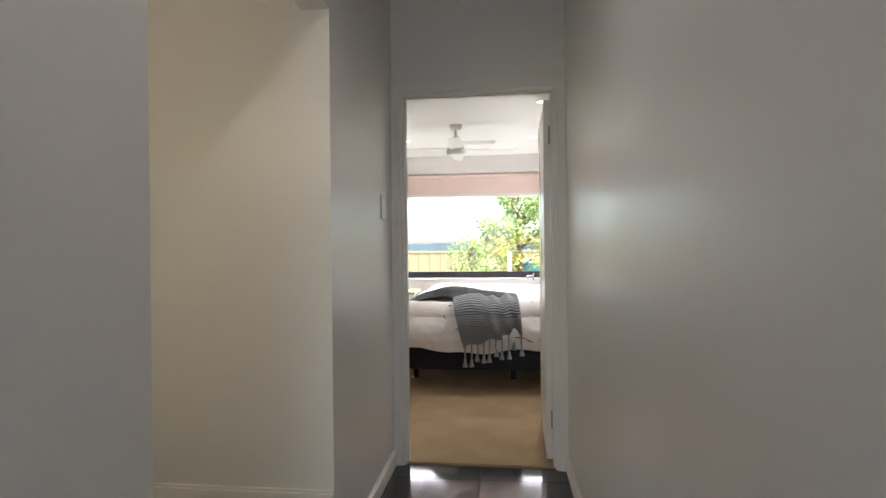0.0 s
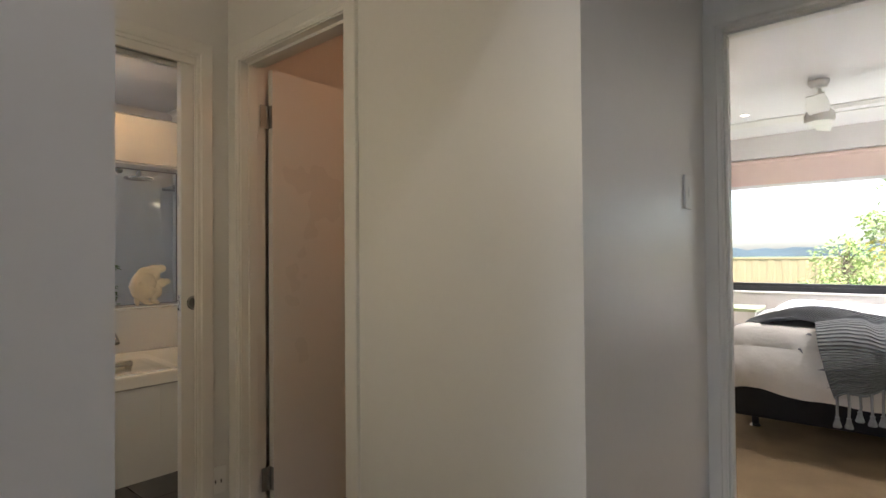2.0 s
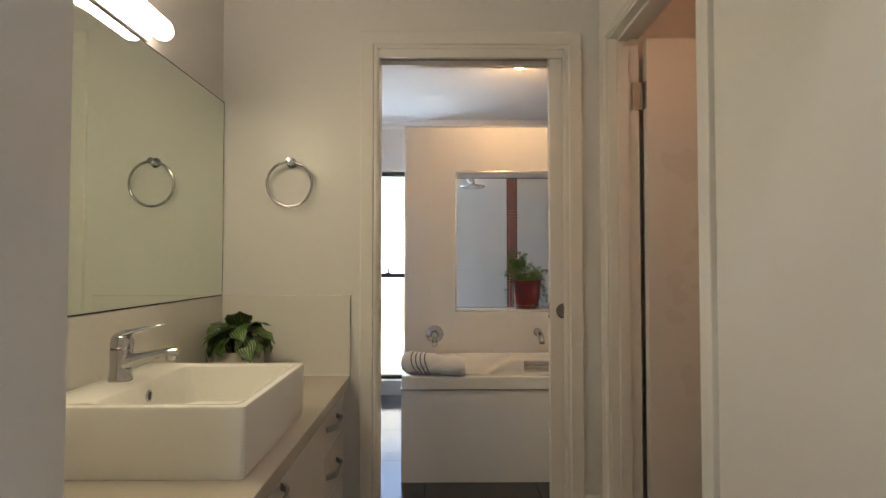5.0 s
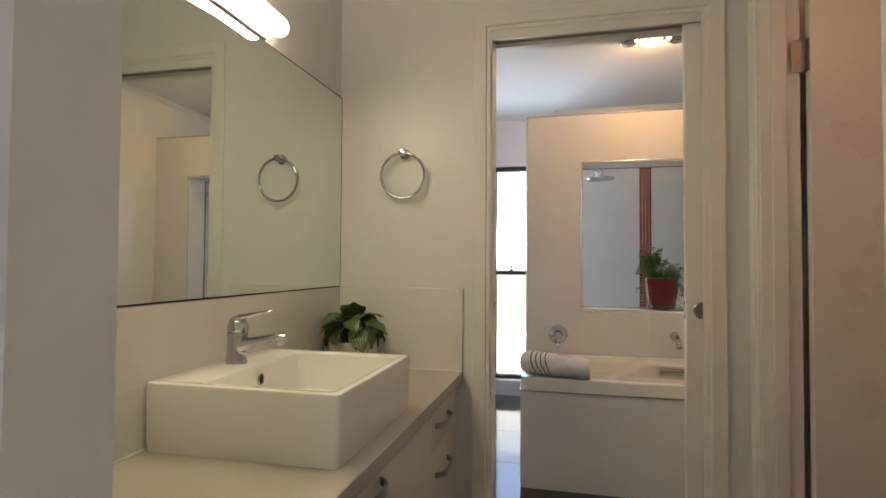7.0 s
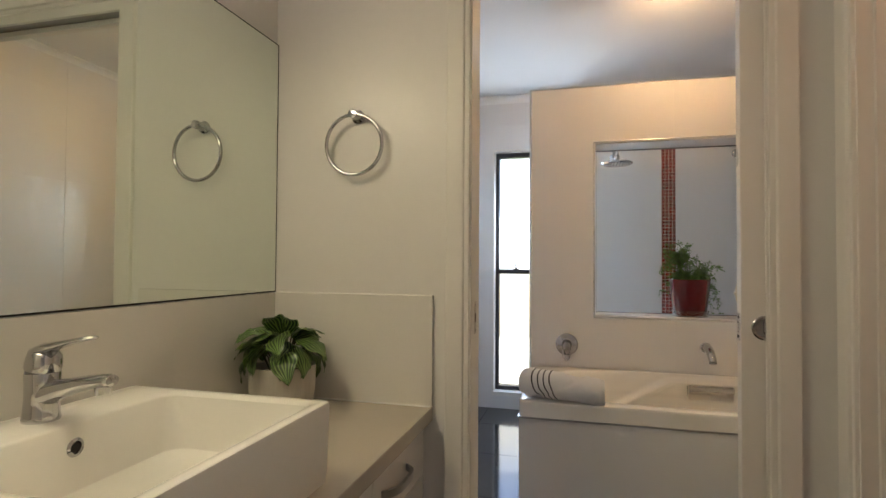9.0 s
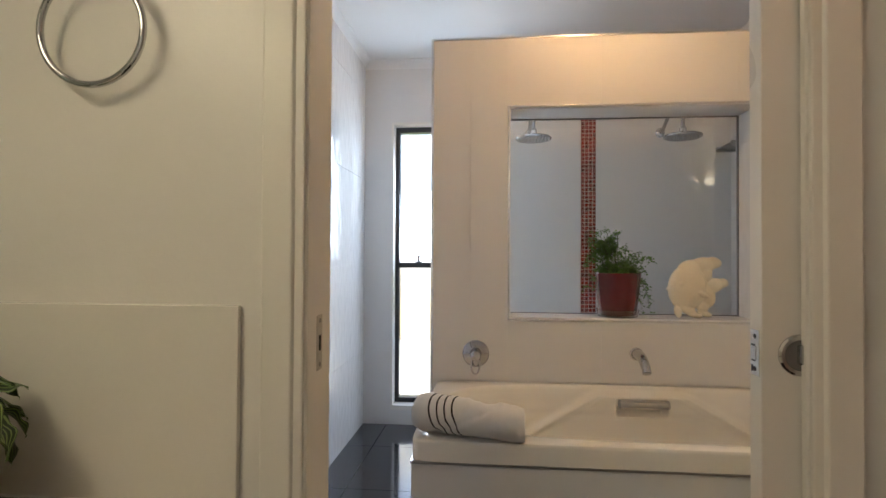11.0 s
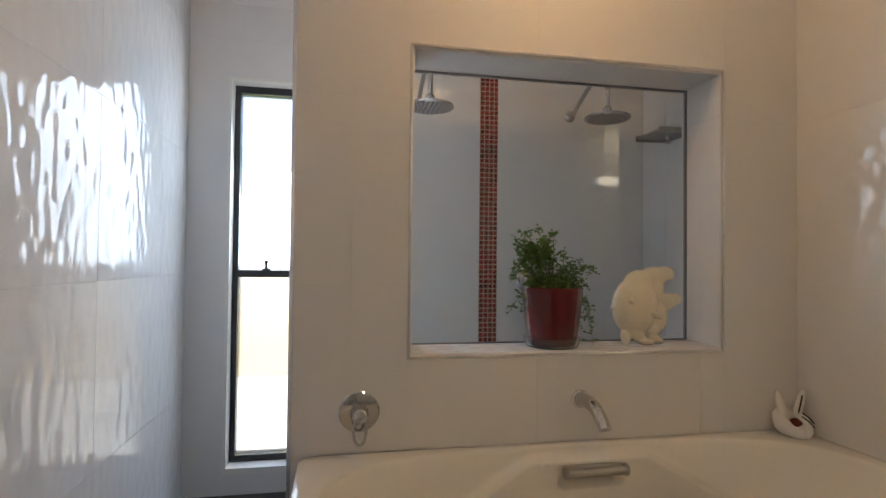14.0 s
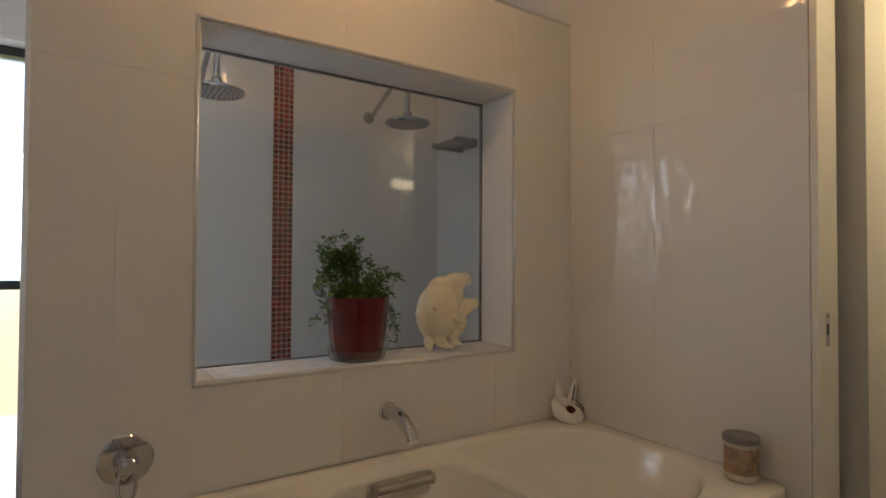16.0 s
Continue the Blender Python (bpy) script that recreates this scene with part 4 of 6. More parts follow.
# ---- bathroom ----
bath = thing("bathtub", (-3.55, 1.9, 0), "white built-in acrylic bath with tiled apron", "bath")
FX, EY, RT = -3.122, 1.036, 0.575
apron = part("apron", boxes((FX - 0.03, FX - 0.014, EY + 0.012, YN - 0.006, 0.0, 0.50), (XP + 0.002, FX - 0.0301, EY + 0.012, EY + 0.028, 0.0, 0.50)), GROUT, bath, "white tiled bath apron")
part("trim_strip", boxes((FX - 0.02, FX - 0.002, EY + 0.002, YN - 0.006, 0.5015, 0.509), (XP + 0.004, FX - 0.0201, EY + 0.002, EY + 0.02, 0.5015, 0.509)), STEEL, bath, "metal edge strip under the rim")


def superoval(cx, cy, a, b, z, n, k=64):
    pts = []
    for i in range(k):
        t = 2 * math.pi * i / k
        c, s = math.cos(t), math.sin(t)
        r = (abs(c / a) ** n + abs(s / b) ** n) ** (-1 / n)
        pts.append((cx + r * c, cy + r * s, z))
    return pts


bm = bmesh.new()
CX, CY, HA, HB = (FX + XP) / 2, (EY + YN) / 2, (FX - XP) / 2 - 0.003, (YN - EY) / 2 - 0.004
# inset of the long sides, inset of the ends, height, squareness
shape = [(0, 0, 0.509, 30), (0, 0, 0.512, 30), (0, 0, RT - 0.012, 30), (0.0006, 0.0006, RT - 0.006, 30), (0.003, 0.003, RT - 0.0015, 28), (0.007, 0.007, RT, 26), (0.03, 0.04, RT + 0.0005, 5),
         (0.050, 0.072, RT + 0.0005, 3.3), (0.058, 0.082, RT - 0.001, 3.3), (0.064, 0.090, RT - 0.006, 3.3), (0.068, 0.096, RT - 0.014, 3.3), (0.071, 0.102, RT - 0.024, 3.3), (0.073, 0.107, RT - 0.031, 3.3), (0.075, 0.113, RT - 0.038, 3.3), (0.0765, 0.118, RT - 0.045, 3.3),
         (0.078, 0.123, RT - 0.052, 3.3), (0.081, 0.134, RT - 0.068, 3.3), (0.084, 0.145, RT - 0.082, 3.3), (0.086, 0.152, RT - 0.090, 3.3), (0.088, 0.160, RT - 0.100, 3.3), (0.0885, 0.163, RT - 0.106, 3.3), (0.089, 0.166, RT - 0.112, 3.3), (0.0895, 0.170, RT - 0.118, 3.3), (0.094, 0.185, RT - 0.14, 3.3), (0.101, 0.215, RT - 0.19, 3.3), (0.110, 0.250, RT - 0.25, 3.2), (0.120, 0.285, RT - 0.31, 3.1), (0.140, 0.33, RT - 0.37, 3), (0.20, 0.40, RT - 0.395, 3), (HA - 0.04, HB - 0.06, RT - 0.40, 2)]
GY = 1.948
# close rings down the wall, so that the relief runs evenly across them
fine = [shape[0]]
for p, q in zip(shape, shape[1:]):
    count = max(1, math.ceil(abs(q[2] - p[2]) / 0.007)) if q[0] > 0.04 else 1
    fine += [tuple(a + (b - a) * k / count for a, b in zip(p, q)) for k in range(1, count + 1)]
rings = []
for a_in, b_in, z, n in fine:
    ring = []
    # the rim is narrow along the wall and wide at the front
    slim = min(0.032, 0.6 * a_in) if a_in < 0.3 else 0.0
    for x, y, zz in superoval(CX - slim / 2, CY, HA - a_in + slim / 2, HB - (0.8 * b_in if b_in < 0.5 else b_in), z, n, 420):
        depth = RT - z
        way = -1 if x > CX else 1
        if a_in > 0.04 and 0.010 < depth < 0.36:
            k = min(1, (depth - 0.010) / 0.030) * min(1, (0.36 - depth) / 0.12)
            k = k * k * (3 - 2 * k)
            # two rounded arm rests run down and outwards from the grab bar
            ridge = math.exp(-((abs(y - GY) - 0.135 - 1.75 * depth) / (0.026 + 0.05 * depth)) ** 2)
            x += way * 0.028 * k * ridge
            # the swelling that carries the bar
            e = max(0, min(1, (0.150 + 1.75 * depth - abs(y - GY)) / 0.06)) * max(0, 1 - depth / 0.24)
            x += way * 0.040 * k * e * e * (3 - 2 * e)
        if way > 0 and a_in > 0.04 and 0.048 < depth < 0.120:
            # hollow for the fingers behind the grab bar
            hollow = max(0, min(1, (0.112 - abs(y - GY)) / 0.016)) * max(0, min(1, (depth - 0.048) / 0.006)) * max(0, min(1, (0.120 - depth) / 0.012))
            x -= 0.060 * hollow
        ring.append((x, y, zz))
    rings.append(ring)
ring_mesh(bm, rings, cap=False)
bm.verts.ensure_lookup_table()
bm.faces.new(bm.verts[-420:])
part("tub", bm, ACRYLIC, bath, "", True)
GX, GZ = -3.838, 0.517
gr = part("grab_handle", tube(bmesh.new(), [(GX, GY - 0.100, GZ), (GX, GY + 0.100, GZ - 0.001)], 0.0135, 16), STEEL, bath, "brushed metal grab bar", True)
for y in (GY - 0.100, GY + 0.100):
    part("end_cap", lathe(bmesh.new(), [(0.017, -0.006), (0.020, 0), (0.017, 0.006)], (GX - 0.003, y, GZ), Matrix.Rotation(radians(90), 3, "X"), seg=16), STEEL, gr, "", True)

# mixer and spout on the partition
XT = XP + 0.006
mx = thing("bath_mixer", (XT, 1.219, 0.70), "round chrome bath mixer on the tiled partition", "tap")
part("wall_plate", lathe(bmesh.new(), [(0.062, 0), (0.062, 0.003), (0.058, 0.007), (0.030, 0.009)], (XT, 1.219, 0.703), Matrix.Rotation(radians(90), 3, "Y"), seg=40), CHROME, mx, "", True)
part("body", lathe(bmesh.new(), [(0.028, 0.005), (0.027, 0.030), (0.023, 0.042), (0.022, 0.060), (0.015, 0.066), (0.0, 0.067)], (XT, 1.219, 0.703), Matrix.Rotation(radians(90), 3, "Y"), seg=28), CHROME, mx, "", True)
lp = [(XT + 0.052, 1.219 + 0.019 * math.sin(a), 0.664 - 0.040 * math.cos(a) * 1.0 - 0.004) for a in (2 * math.pi * i / 32 for i in range(33))]
part("lever", tube(bmesh.new(), [(x + 0.012 * (0.70 - z) / 0.07, y, z) for x, y, z in lp], 0.0045, 10), CHROME, mx, "open loop lever", True)
SPY, SPZ = 1.943, 0.716
sp = thing("bath_spout", (XT, SPY, SPZ), "curved chrome bath spout on the tiled partition", "tap")
part("rose", lathe(bmesh.new(), [(0.030, 0), (0.030, 0.004), (0.026, 0.008), (0.020, 0.010)], (XT, SPY, SPZ), Matrix.Rotation(radians(90), 3, "Y"), seg=28), CHROME, sp, "", True)
pts = [(XT, SPY, SPZ), (XT + 0.035, SPY, SPZ + 0.003), (XT + 0.075, SPY, SPZ + 0.003), (XT + 0.11, SPY, SPZ - 0.005), (XT + 0.14, SPY, SPZ - 0.022), (XT + 0.16, SPY, SPZ - 0.036), (XT + 0.172, SPY, SPZ - 0.052)]
part("spout", tube(bmesh.new(), pts, [0.024, 0.023, 0.022, 0.021, 0.020, 0.019, 0.019], 20), CHROME, sp, "", True)

# niche: glass, edge trims
gp = thing("niche_glass", (-4.147, 1.925, NZ0), "clear fixed glass pane in the niche", "glass")
gpane = part("pane", boxes((-4.152, -4.142, NY0 + 0.002, NY1 - 0.002, NZ0 + 0.0078, NZ1 - 0.0078)), GLASS, gp)
gpane.visible_shadow = False
part("seal", boxes((-4.155, -4.139, NY0 + 0.006, NY0 + 0.012, NZ0 + 0.0078, NZ1 - 0.0078), (-4.155, -4.139, NY1 - 0.012, NY1 - 0.006, NZ0 + 0.0078, NZ1 - 0.0078), (-4.155, -4.139, NY0 + 0.012, NY1 - 0.012, NZ1 - 0.013, NZ1 - 0.0078), (-4.155, -4.139, NY0 + 0.012, NY1 - 0.012, NZ0 + 0.0078, NZ0 + 0.012)), SLATE, gp, "dark grey edge seal")
et = thing("niche_trim", (XP, 1.925, NZ0), "thin metal tile trim round the niche", "tile trim", kind="structure")
w = 0.009
for d in ((XP, XP + 0.0085, NY0 - w, NY0, NZ0 - w, NZ1 + w), (XP, XP + 0.0085, NY1, NY1 + w, NZ0 - w, NZ1 + w), (XP, XP + 0.0085, NY0, NY1, NZ0 - w, NZ0), (XP, XP + 0.0085, NY0, NY1, NZ1, NZ1 + w)):
    part("trim_strip", boxes(d, bevel=0.0015), PLATE, et)
ct = thing("partition_trim", (XP, 1.016, 0), "thin metal trim on the free edges of the partition", "tile trim", kind="structure")
part("trim_strip", boxes((XP - 0.002, XP + 0.008, 1.006, 1.018, 0.0, PTOP + 0.006), bevel=0.001), PLATE, ct)
part("trim_strip", boxes((XP - 0.002, XP + 0.008, 1.018, YN - 0.006, PTOP - 0.002, PTOP + 0.008), bevel=0.001), PLATE, ct)
part("cap_tile", boxes((XPB - 0.006, XP - 0.002, 1.018, YN - 0.006, PTOP, PTOP + 0.006)), TILEW, ct)

# fern in its red pot
FC = (-4.05, 1.884, NZ0 + 0.008)
fp = thing("fern", FC, "maidenhair fern in a glossy dark red pot on the niche sill", "plant")
part("saucer", lathe(bmesh.new(), [(0.086, 0), (0.090, 0.003), (0.098, 0.034), (0.0965, 0.0345), (0.0885, 0.005), (0.085, 0.003)], FC, seg=40), glass("clear_plastic", (0.96, 0.90, 0.89), 0.04), fp, "clear pinkish plastic saucer", True)
part("pot", lathe(bmesh.new(), [(0.070, 0.006), (0.080, 0.008), (0.085, 0.016), (0.092, 0.07), (0.100, 0.14), (0.105, 0.196), (0.106, 0.202), (0.104, 0.2055), (0.100, 0.204), (0.097, 0.19), (0.094, 0.17)], FC, seg=48), REDPOT, fp, "glossy dark red pot", True)
part("soil", lathe(bmesh.new(), [(0.093, 0), (0.05, 0.006), (0.0, 0.008)], (FC[0], FC[1], FC[2] + 0.172), seg=24, cap=False), SOIL, fp)
rng = random.Random(11)
leaves, stems = bmesh.new(), bmesh.new()


def leaflet(bm, p, q, size):
    """A small fan-shaped leaflet turned by q."""
    c = bm.verts.new(p)
    rim = [bm.verts.new(Vector(p) + q @ Vector((size * math.cos(a), size * math.sin(a), size * 0.12 * math.sin(a * 5)))) for a in (-0.95, -0.45, 0, 0.45, 0.95)]
    for a, b in zip(rim, rim[1:]):
        bm.faces.new((c, a, b))


def frond(a, reach, high, droop, twigs, leafy):
    """An arching stem that ends in a spray of fine twigs set with leaflets; a: heading, high: rise over the pot's rim."""
    top = FC[2] + 0.19
    dx, dy = 0.55 * math.cos(a), math.sin(a)
    r0 = rng.uniform(0.005, 0.055)
    pts = []
    for k in range(11):
        s = k / 10
        x = FC[0] + dx * (r0 + reach * s)
        pts.append(Vector((max(-4.133, min(x, -3.93)), FC[1] + dy * (r0 + reach * s), top + high * math.sin(s * 1.75) / math.sin(1.57) - droop * s * s)))
    tube(stems, pts, [0.0012 - 0.0007 * k / 10 for k in range(11)], 5)
    for k in range(twigs):
        s = 0.28 + 0.72 * (k + rng.random()) / twigs
        i = min(9, int(s * 10))
        p = pts[i].lerp(pts[i + 1], s * 10 - i)
        along = (pts[i + 1] - pts[i]).normalized()
        out = along * 0.5 + Vector((rng.uniform(-0.6, 0.6), rng.uniform(-1, 1), rng.uniform(-0.7, 0.8)))
        out = out.normalized() * rng.uniform(0.018, 0.040) * (1.25 - 0.6 * s)
        end = p + out
        end.x = max(end.x, -4.136)
        tube(stems, [p, end], 0.00035, 4)
        for j in range(leafy):
            w = (j + 1) / leafy
            at = p.lerp(end, w) + Vector((rng.uniform(-1, 1), rng.uniform(-1, 1), rng.uniform(-1, 1))) * 0.004
            at.x = max(at.x, -4.136)
            q = Euler((rng.uniform(-0.8, 0.8), rng.uniform(-0.8, 0.8), rng.uniform(0, 6.28))).to_matrix()
            leaflet(leaves, at, q, rng.uniform(0.0066, 0.0115))


# crown, leaning to the shower's outer side
for _ in range(30):
    frond(rng.gauss(-1.55, 0.75), rng.uniform(0.015, 0.095), rng.uniform(0.10, 0.225), rng.uniform(0.0, 0.02), 10, 4)
for _ in range(6):
    frond(rng.uniform(0, 3.1), rng.uniform(0.02, 0.055), rng.uniform(0.05, 0.11), 0.0, 9, 4)
# dark tuft over the pot's rim
for _ in range(26):
    frond(rng.uniform(0, 6.28), rng.uniform(0.03, 0.085), rng.uniform(0.02, 0.055), rng.uniform(0.0, 0.03), 10, 5)
# arching sprays to one side, hanging ones and thin wisps to the other
for reach, high, droop in ((0.11, 0.15, 0.05), (0.13, 0.14, 0.08), (0.135, 0.12, 0.09), (0.10, 0.17, 0.05), (0.09, 0.02, 0.07), (0.10, 0.03, 0.10)):
    frond(-1.57 + rng.uniform(-0.25, 0.25), reach, high, droop, 12, 5)
for reach, high, droop in ((0.125, 0.11, 0.03), (0.10, 0.08, 0.02), (0.145, 0.09, 0.02)):
    frond(1.57 + rng.uniform(-0.2, 0.2), reach, high, droop, 9, 4)
for reach, high, droop in ((0.100, 0.055, 0.22), (0.112, 0.06, 0.17), (0.105, 0.05, 0.27), (0.118, 0.07, 0.21)):
    frond(1.57 + rng.uniform(-0.2, 0.2), reach, high, droop, 13, 4)
tagged(part("leaves", leaves, FERN, fp, "dense small green leaflets"), kind="stuff")
tagged(part("stem_bunch", stems, STEM, fp), kind="stuff")

# fish ornament
FI = (-4.045, 2.246, NZ0 + 0.008)
bm = bmesh.new()


def blob(bm, c, r, rot=0.0, seg=20):
    lathe(bm, [(math.sin(math.pi * i / 12), -math.cos(math.pi * i / 12)) for i in range(13)], c, Matrix.Rotation(radians(rot), 3, "X") @ Matrix.Diagonal(r), seg)


fy, fz = FI[1], FI[2]
# body, brow, crest, tail, lower back, feet, side fin and eye: depth, along, up, the three radii, tilt
for dx, dy, dz, r, tilt in ((0, -0.048, 0.138, (0.052, 0.088, 0.108), -6), (0, -0.106, 0.136, (0.026, 0.030, 0.030), 0), (0, -0.131, 0.133, (0.013, 0.012, 0.009), 0), (0, -0.035, 0.218, (0.028, 0.060, 0.050), 10),
                           (0, 0.022, 0.243, (0.022, 0.060, 0.038), 6), (0, 0.072, 0.256, (0.016, 0.036, 0.026), -14), (0, 0.030, 0.208, (0.022, 0.036, 0.050), 0),
                           (0, 0.066, 0.150, (0.018, 0.052, 0.034), 10), (0, 0.112, 0.162, (0.013, 0.026, 0.022), -10), (0, 0.030, 0.105, (0.028, 0.048, 0.062), 20), (0, 0.022, 0.060, (0.024, 0.030, 0.036), 0),
                           (0.012, -0.093, 0.028, (0.018, 0.017, 0.030), 12), (0.012, -0.050, 0.038, (0.022, 0.046, 0.022), -32), (0.020, -0.018, 0.013, (0.024, 0.034, 0.0125), -6), (0.006, 0.028, 0.020, (0.020, 0.034, 0.015), -18),
                           (0.040, 0.006, 0.112, (0.010, 0.034, 0.012), -28), (0.044, -0.086, 0.158, (0.008, 0.009, 0.009), 0)):
    blob(bm, (FI[0] + dx, fy + dy, fz + dz), r, tilt)
fish = solid("fish_ornament", bm, CREAM, "cream glazed ceramic fish ornament on the niche sill", "ornament", smooth=True)
rm = fish.modifiers.new("join", "REMESH")
rm.mode, rm.voxel_size, rm.use_smooth_shade = "VOXEL", 0.0028, True
sm = fish.modifiers.new("soften", "SMOOTH")
sm.iterations, sm.factor = 4, 0.5

# rolled towel on the bath rim
rt = thing("rolled_towel", (-3.2, 1.22, RT), "rolled white towel with thin dark stripes on the bath rim", "towel")
bm = bmesh.new()
P0, P1 = Vector((-3.212, 1.058, RT + 0.066)), Vector((-3.138, 1.395, RT + 0.052))


def roll(u, v):
    # a spiral wound 3.6 turns from the core to the outer edge, its loose end folded over on the bias
    a = v * 2 * math.pi * 3.6
    r = (0.010 + 0.055 * v) * (1 - 0.13 * u)
    if v > 0.70:
        edge = u - 0.50 - 0.55 * math.sin(a + 0.9) * 0.5
        r += 0.0075 * max(0.0, min(1.0, edge * 16 + 0.5))
        r += 0.0055 * max(0.0, min(1.0, (0.36 - u + 0.18 * math.sin(a + 0.9)) * 18))
    r += v * (0.0045 * noise.noise((u * 7, a * 0.8, 1.0)) + 0.0022 * noise.noise((u * 19, a * 2.2, 5.0)))
    r *= 1 - 0.12 * math.exp(-(u / 0.05) ** 2) - 0.10 * math.exp(-((1 - u) / 0.05) ** 2)
    c = P0.lerp(P1, u + 0.016 * noise.noise((a * 0.5, 2.0, 3.0)))
    dx = r * 1.12 * math.cos(a + 0.9)
    return (c[0] + dx, c[1] - 0.35 * dx * (1 - u), max(RT + 0.0015, c[2] + r * math.sin(a + 0.9)))


sheet(bm, roll, 90, 170, 0.003)
bands = bm.loops.layers.uv.verify()
for face in bm.faces:
    for lp in face.loops:
        u, v = lp[bands].uv
        lp[bands].uv = (u + 0.055 * math.sin(v * 2 * math.pi * 3.6 + 1.2), v)
part("rolled_cloth", bm, TOWELB, rt, "", True)

# little towel folded with two upright ears, in the corner of the rim
ft = thing("folded_facecloth", (-3.90, 2.715, RT), "small white facecloth folded round with two upright points", "towel")
part("rolled_base", tube(bmesh.new(), [(-3.895 + 0.036 * math.cos(a), 2.708 + 0.042 * math.sin(a), RT + 0.040 - 0.022 * math.cos(a)) for a in (2 * math.pi * i / 20 for i in range(21))], [0.024 + 0.003 * math.sin(i * 1.3) for i in range(21)], 12), TOWEL, ft, "", True)
part("dark_centre", lathe(bmesh.new(), [(0.024, 0.0), (0.022, 0.026), (0.0, 0.032)], (-3.884, 2.700, RT + 0.030), Matrix.Rotation(radians(48), 3, "Y"), seg=16), mat("dark_red_cloth", (0.10, 0.012, 0.012), 0.9), ft, "", True)
for dy, lean in ((-0.022, -0.028), (0.022, 0.036)):
    part("ear", tube(bmesh.new(), [(-3.905, 2.708 + dy + lean * s, RT + 0.05 + 0.105 * s) for s in (0, 0.3, 0.6, 0.85, 1.0)], [0.010, 0.014, 0.014, 0.009, 0.003], 10), TOWEL, ft, "", True)
for pts in ([(-3.868, 2.722, RT + 0.070), (-3.858, 2.738, RT + 0.056), (-3.848, 2.752, RT + 0.036)], [(-3.880, 2.735, RT + 0.078), (-3.866, 2.752, RT + 0.062), (-3.858, 2.762, RT + 0.045)], [(-3.892, 2.731, RT + 0.075), (-3.890, 2.738, RT + 0.105), (-3.893, 2.748, RT + 0.135)]):
    part("dark_binding", tube(bmesh.new(), pts, 0.0024, 6), DARK, ft)

# candle jar on the rim
JC = (-3.228, 2.715, RT)
jr = thing("candle_jar", JC, "glass candle jar with a patterned brown label and grey lid", "jar")
part("glass_body", lathe(bmesh.new(), [(0.040, 0.001), (0.044, 0.005), (0.044, 0.018), (0.044, 0.105), (0.042, 0.108)], JC, seg=36), POTW, jr, "", True)
part("label", lathe(bmesh.new(), [(0.0446, 0.022), (0.0448, 0.023), (0.0448, 0.095), (0.0446, 0.096)], JC, seg=36, cap=False), PAPER, jr, "brown printed label", True)
part("lid", lathe(bmesh.new(), [(0.047, 0.108), (0.049, 0.110), (0.049, 0.124), (0.046, 0.127), (0.0, 0.127)], JC, seg=36), SLATE, jr, "grey lid", True)

# towel rail and towel
rl = thing("towel_rail", (-3.2, YM, 0.98), "chrome towel rail on the tiled wall", "towel rail")
YR = 0.475
part("rail", tube(bmesh.new(), [(-3.335, YR, 0.985), (-2.72, YR, 0.985)], 0.008, 14), CHROME, rl, "", True)
for x in (-3.325, -2.73):
    part("bracket", boxes((x - 0.011, x + 0.011, YM + 0.0105, YR + 0.012, 0.972, 0.998), bevel=0.003), CHROME, rl)
tw = thing("hanging_towel", (-3.2, YR, 0.5), "white bath towel draped over the rail with a folded pocket", "towel")


def drape(u, v):
    x = -3.285 + 0.235 * u
    fold = 0.016 * math.sin(u * 10.5 + 0.6 + 0.7 * v) * min(1, v * 3) + 0.005 * math.sin(u * 27 + 2 * v)
    if v < 0.12:
        a = math.pi * (v / 0.12)
        return (x, YR - 0.013 * math.cos(a), 0.985 + 0.014 * math.sin(a))
    s = (v - 0.12) / 0.88
    return (x + 0.010 * math.sin(s * 4 + u * 3), YR + 0.016 + fold + 0.010 * s, 0.985 - 0.66 * s)


part("long_fall", sheet(bmesh.new(), drape, 40, 40, 0.006), TOWEL, tw, "", True)


def crease(a, b, c):
    """A sharp-backed fold in cloth."""
    return 1 - min(1.0, abs(2.2 * noise.noise((a, b, c))))


def pocket(u, v):
    near = -3.030 - 0.030 * math.exp(-((v - 0.42) / 0.16) ** 2) - 0.045 * v * v
    far = -3.284 + 0.010 * v
    x = far + (near - far) * u
    b = 0.034 * math.sin(math.pi * (0.08 + 0.84 * u)) ** 0.6 * (0.65 + 0.35 * math.sin(math.pi * min(1, v + 0.15)))
    b += 0.008 * crease(2.1 * u + 2.6 * v, 1.1 * v - 0.6 * u, 4.0) * min(1, 3 * v)
    b += 0.008 * math.exp(-((v - 0.75 + 0.55 * abs(u - 0.33)) / 0.05) ** 2) - 0.008 * math.exp(-((v - 0.86 + 0.55 * abs(u - 0.33)) / 0.06) ** 2)
    b *= 1 - 0.75 * max(0, (v - 0.86) / 0.14) ** 2
    return (x, YR + 0.022 + b, 1.004 - 0.012 * u * (1 - v) - 0.215 * v - 0.018 * math.sin(math.pi * u) * (1 - v) - 0.020 * u * v + 0.010 * v * math.sin(5 * u))


part("folded_pocket", sheet(bmesh.new(), pocket, 44, 40, 0.006), TOWEL, tw, "", True)


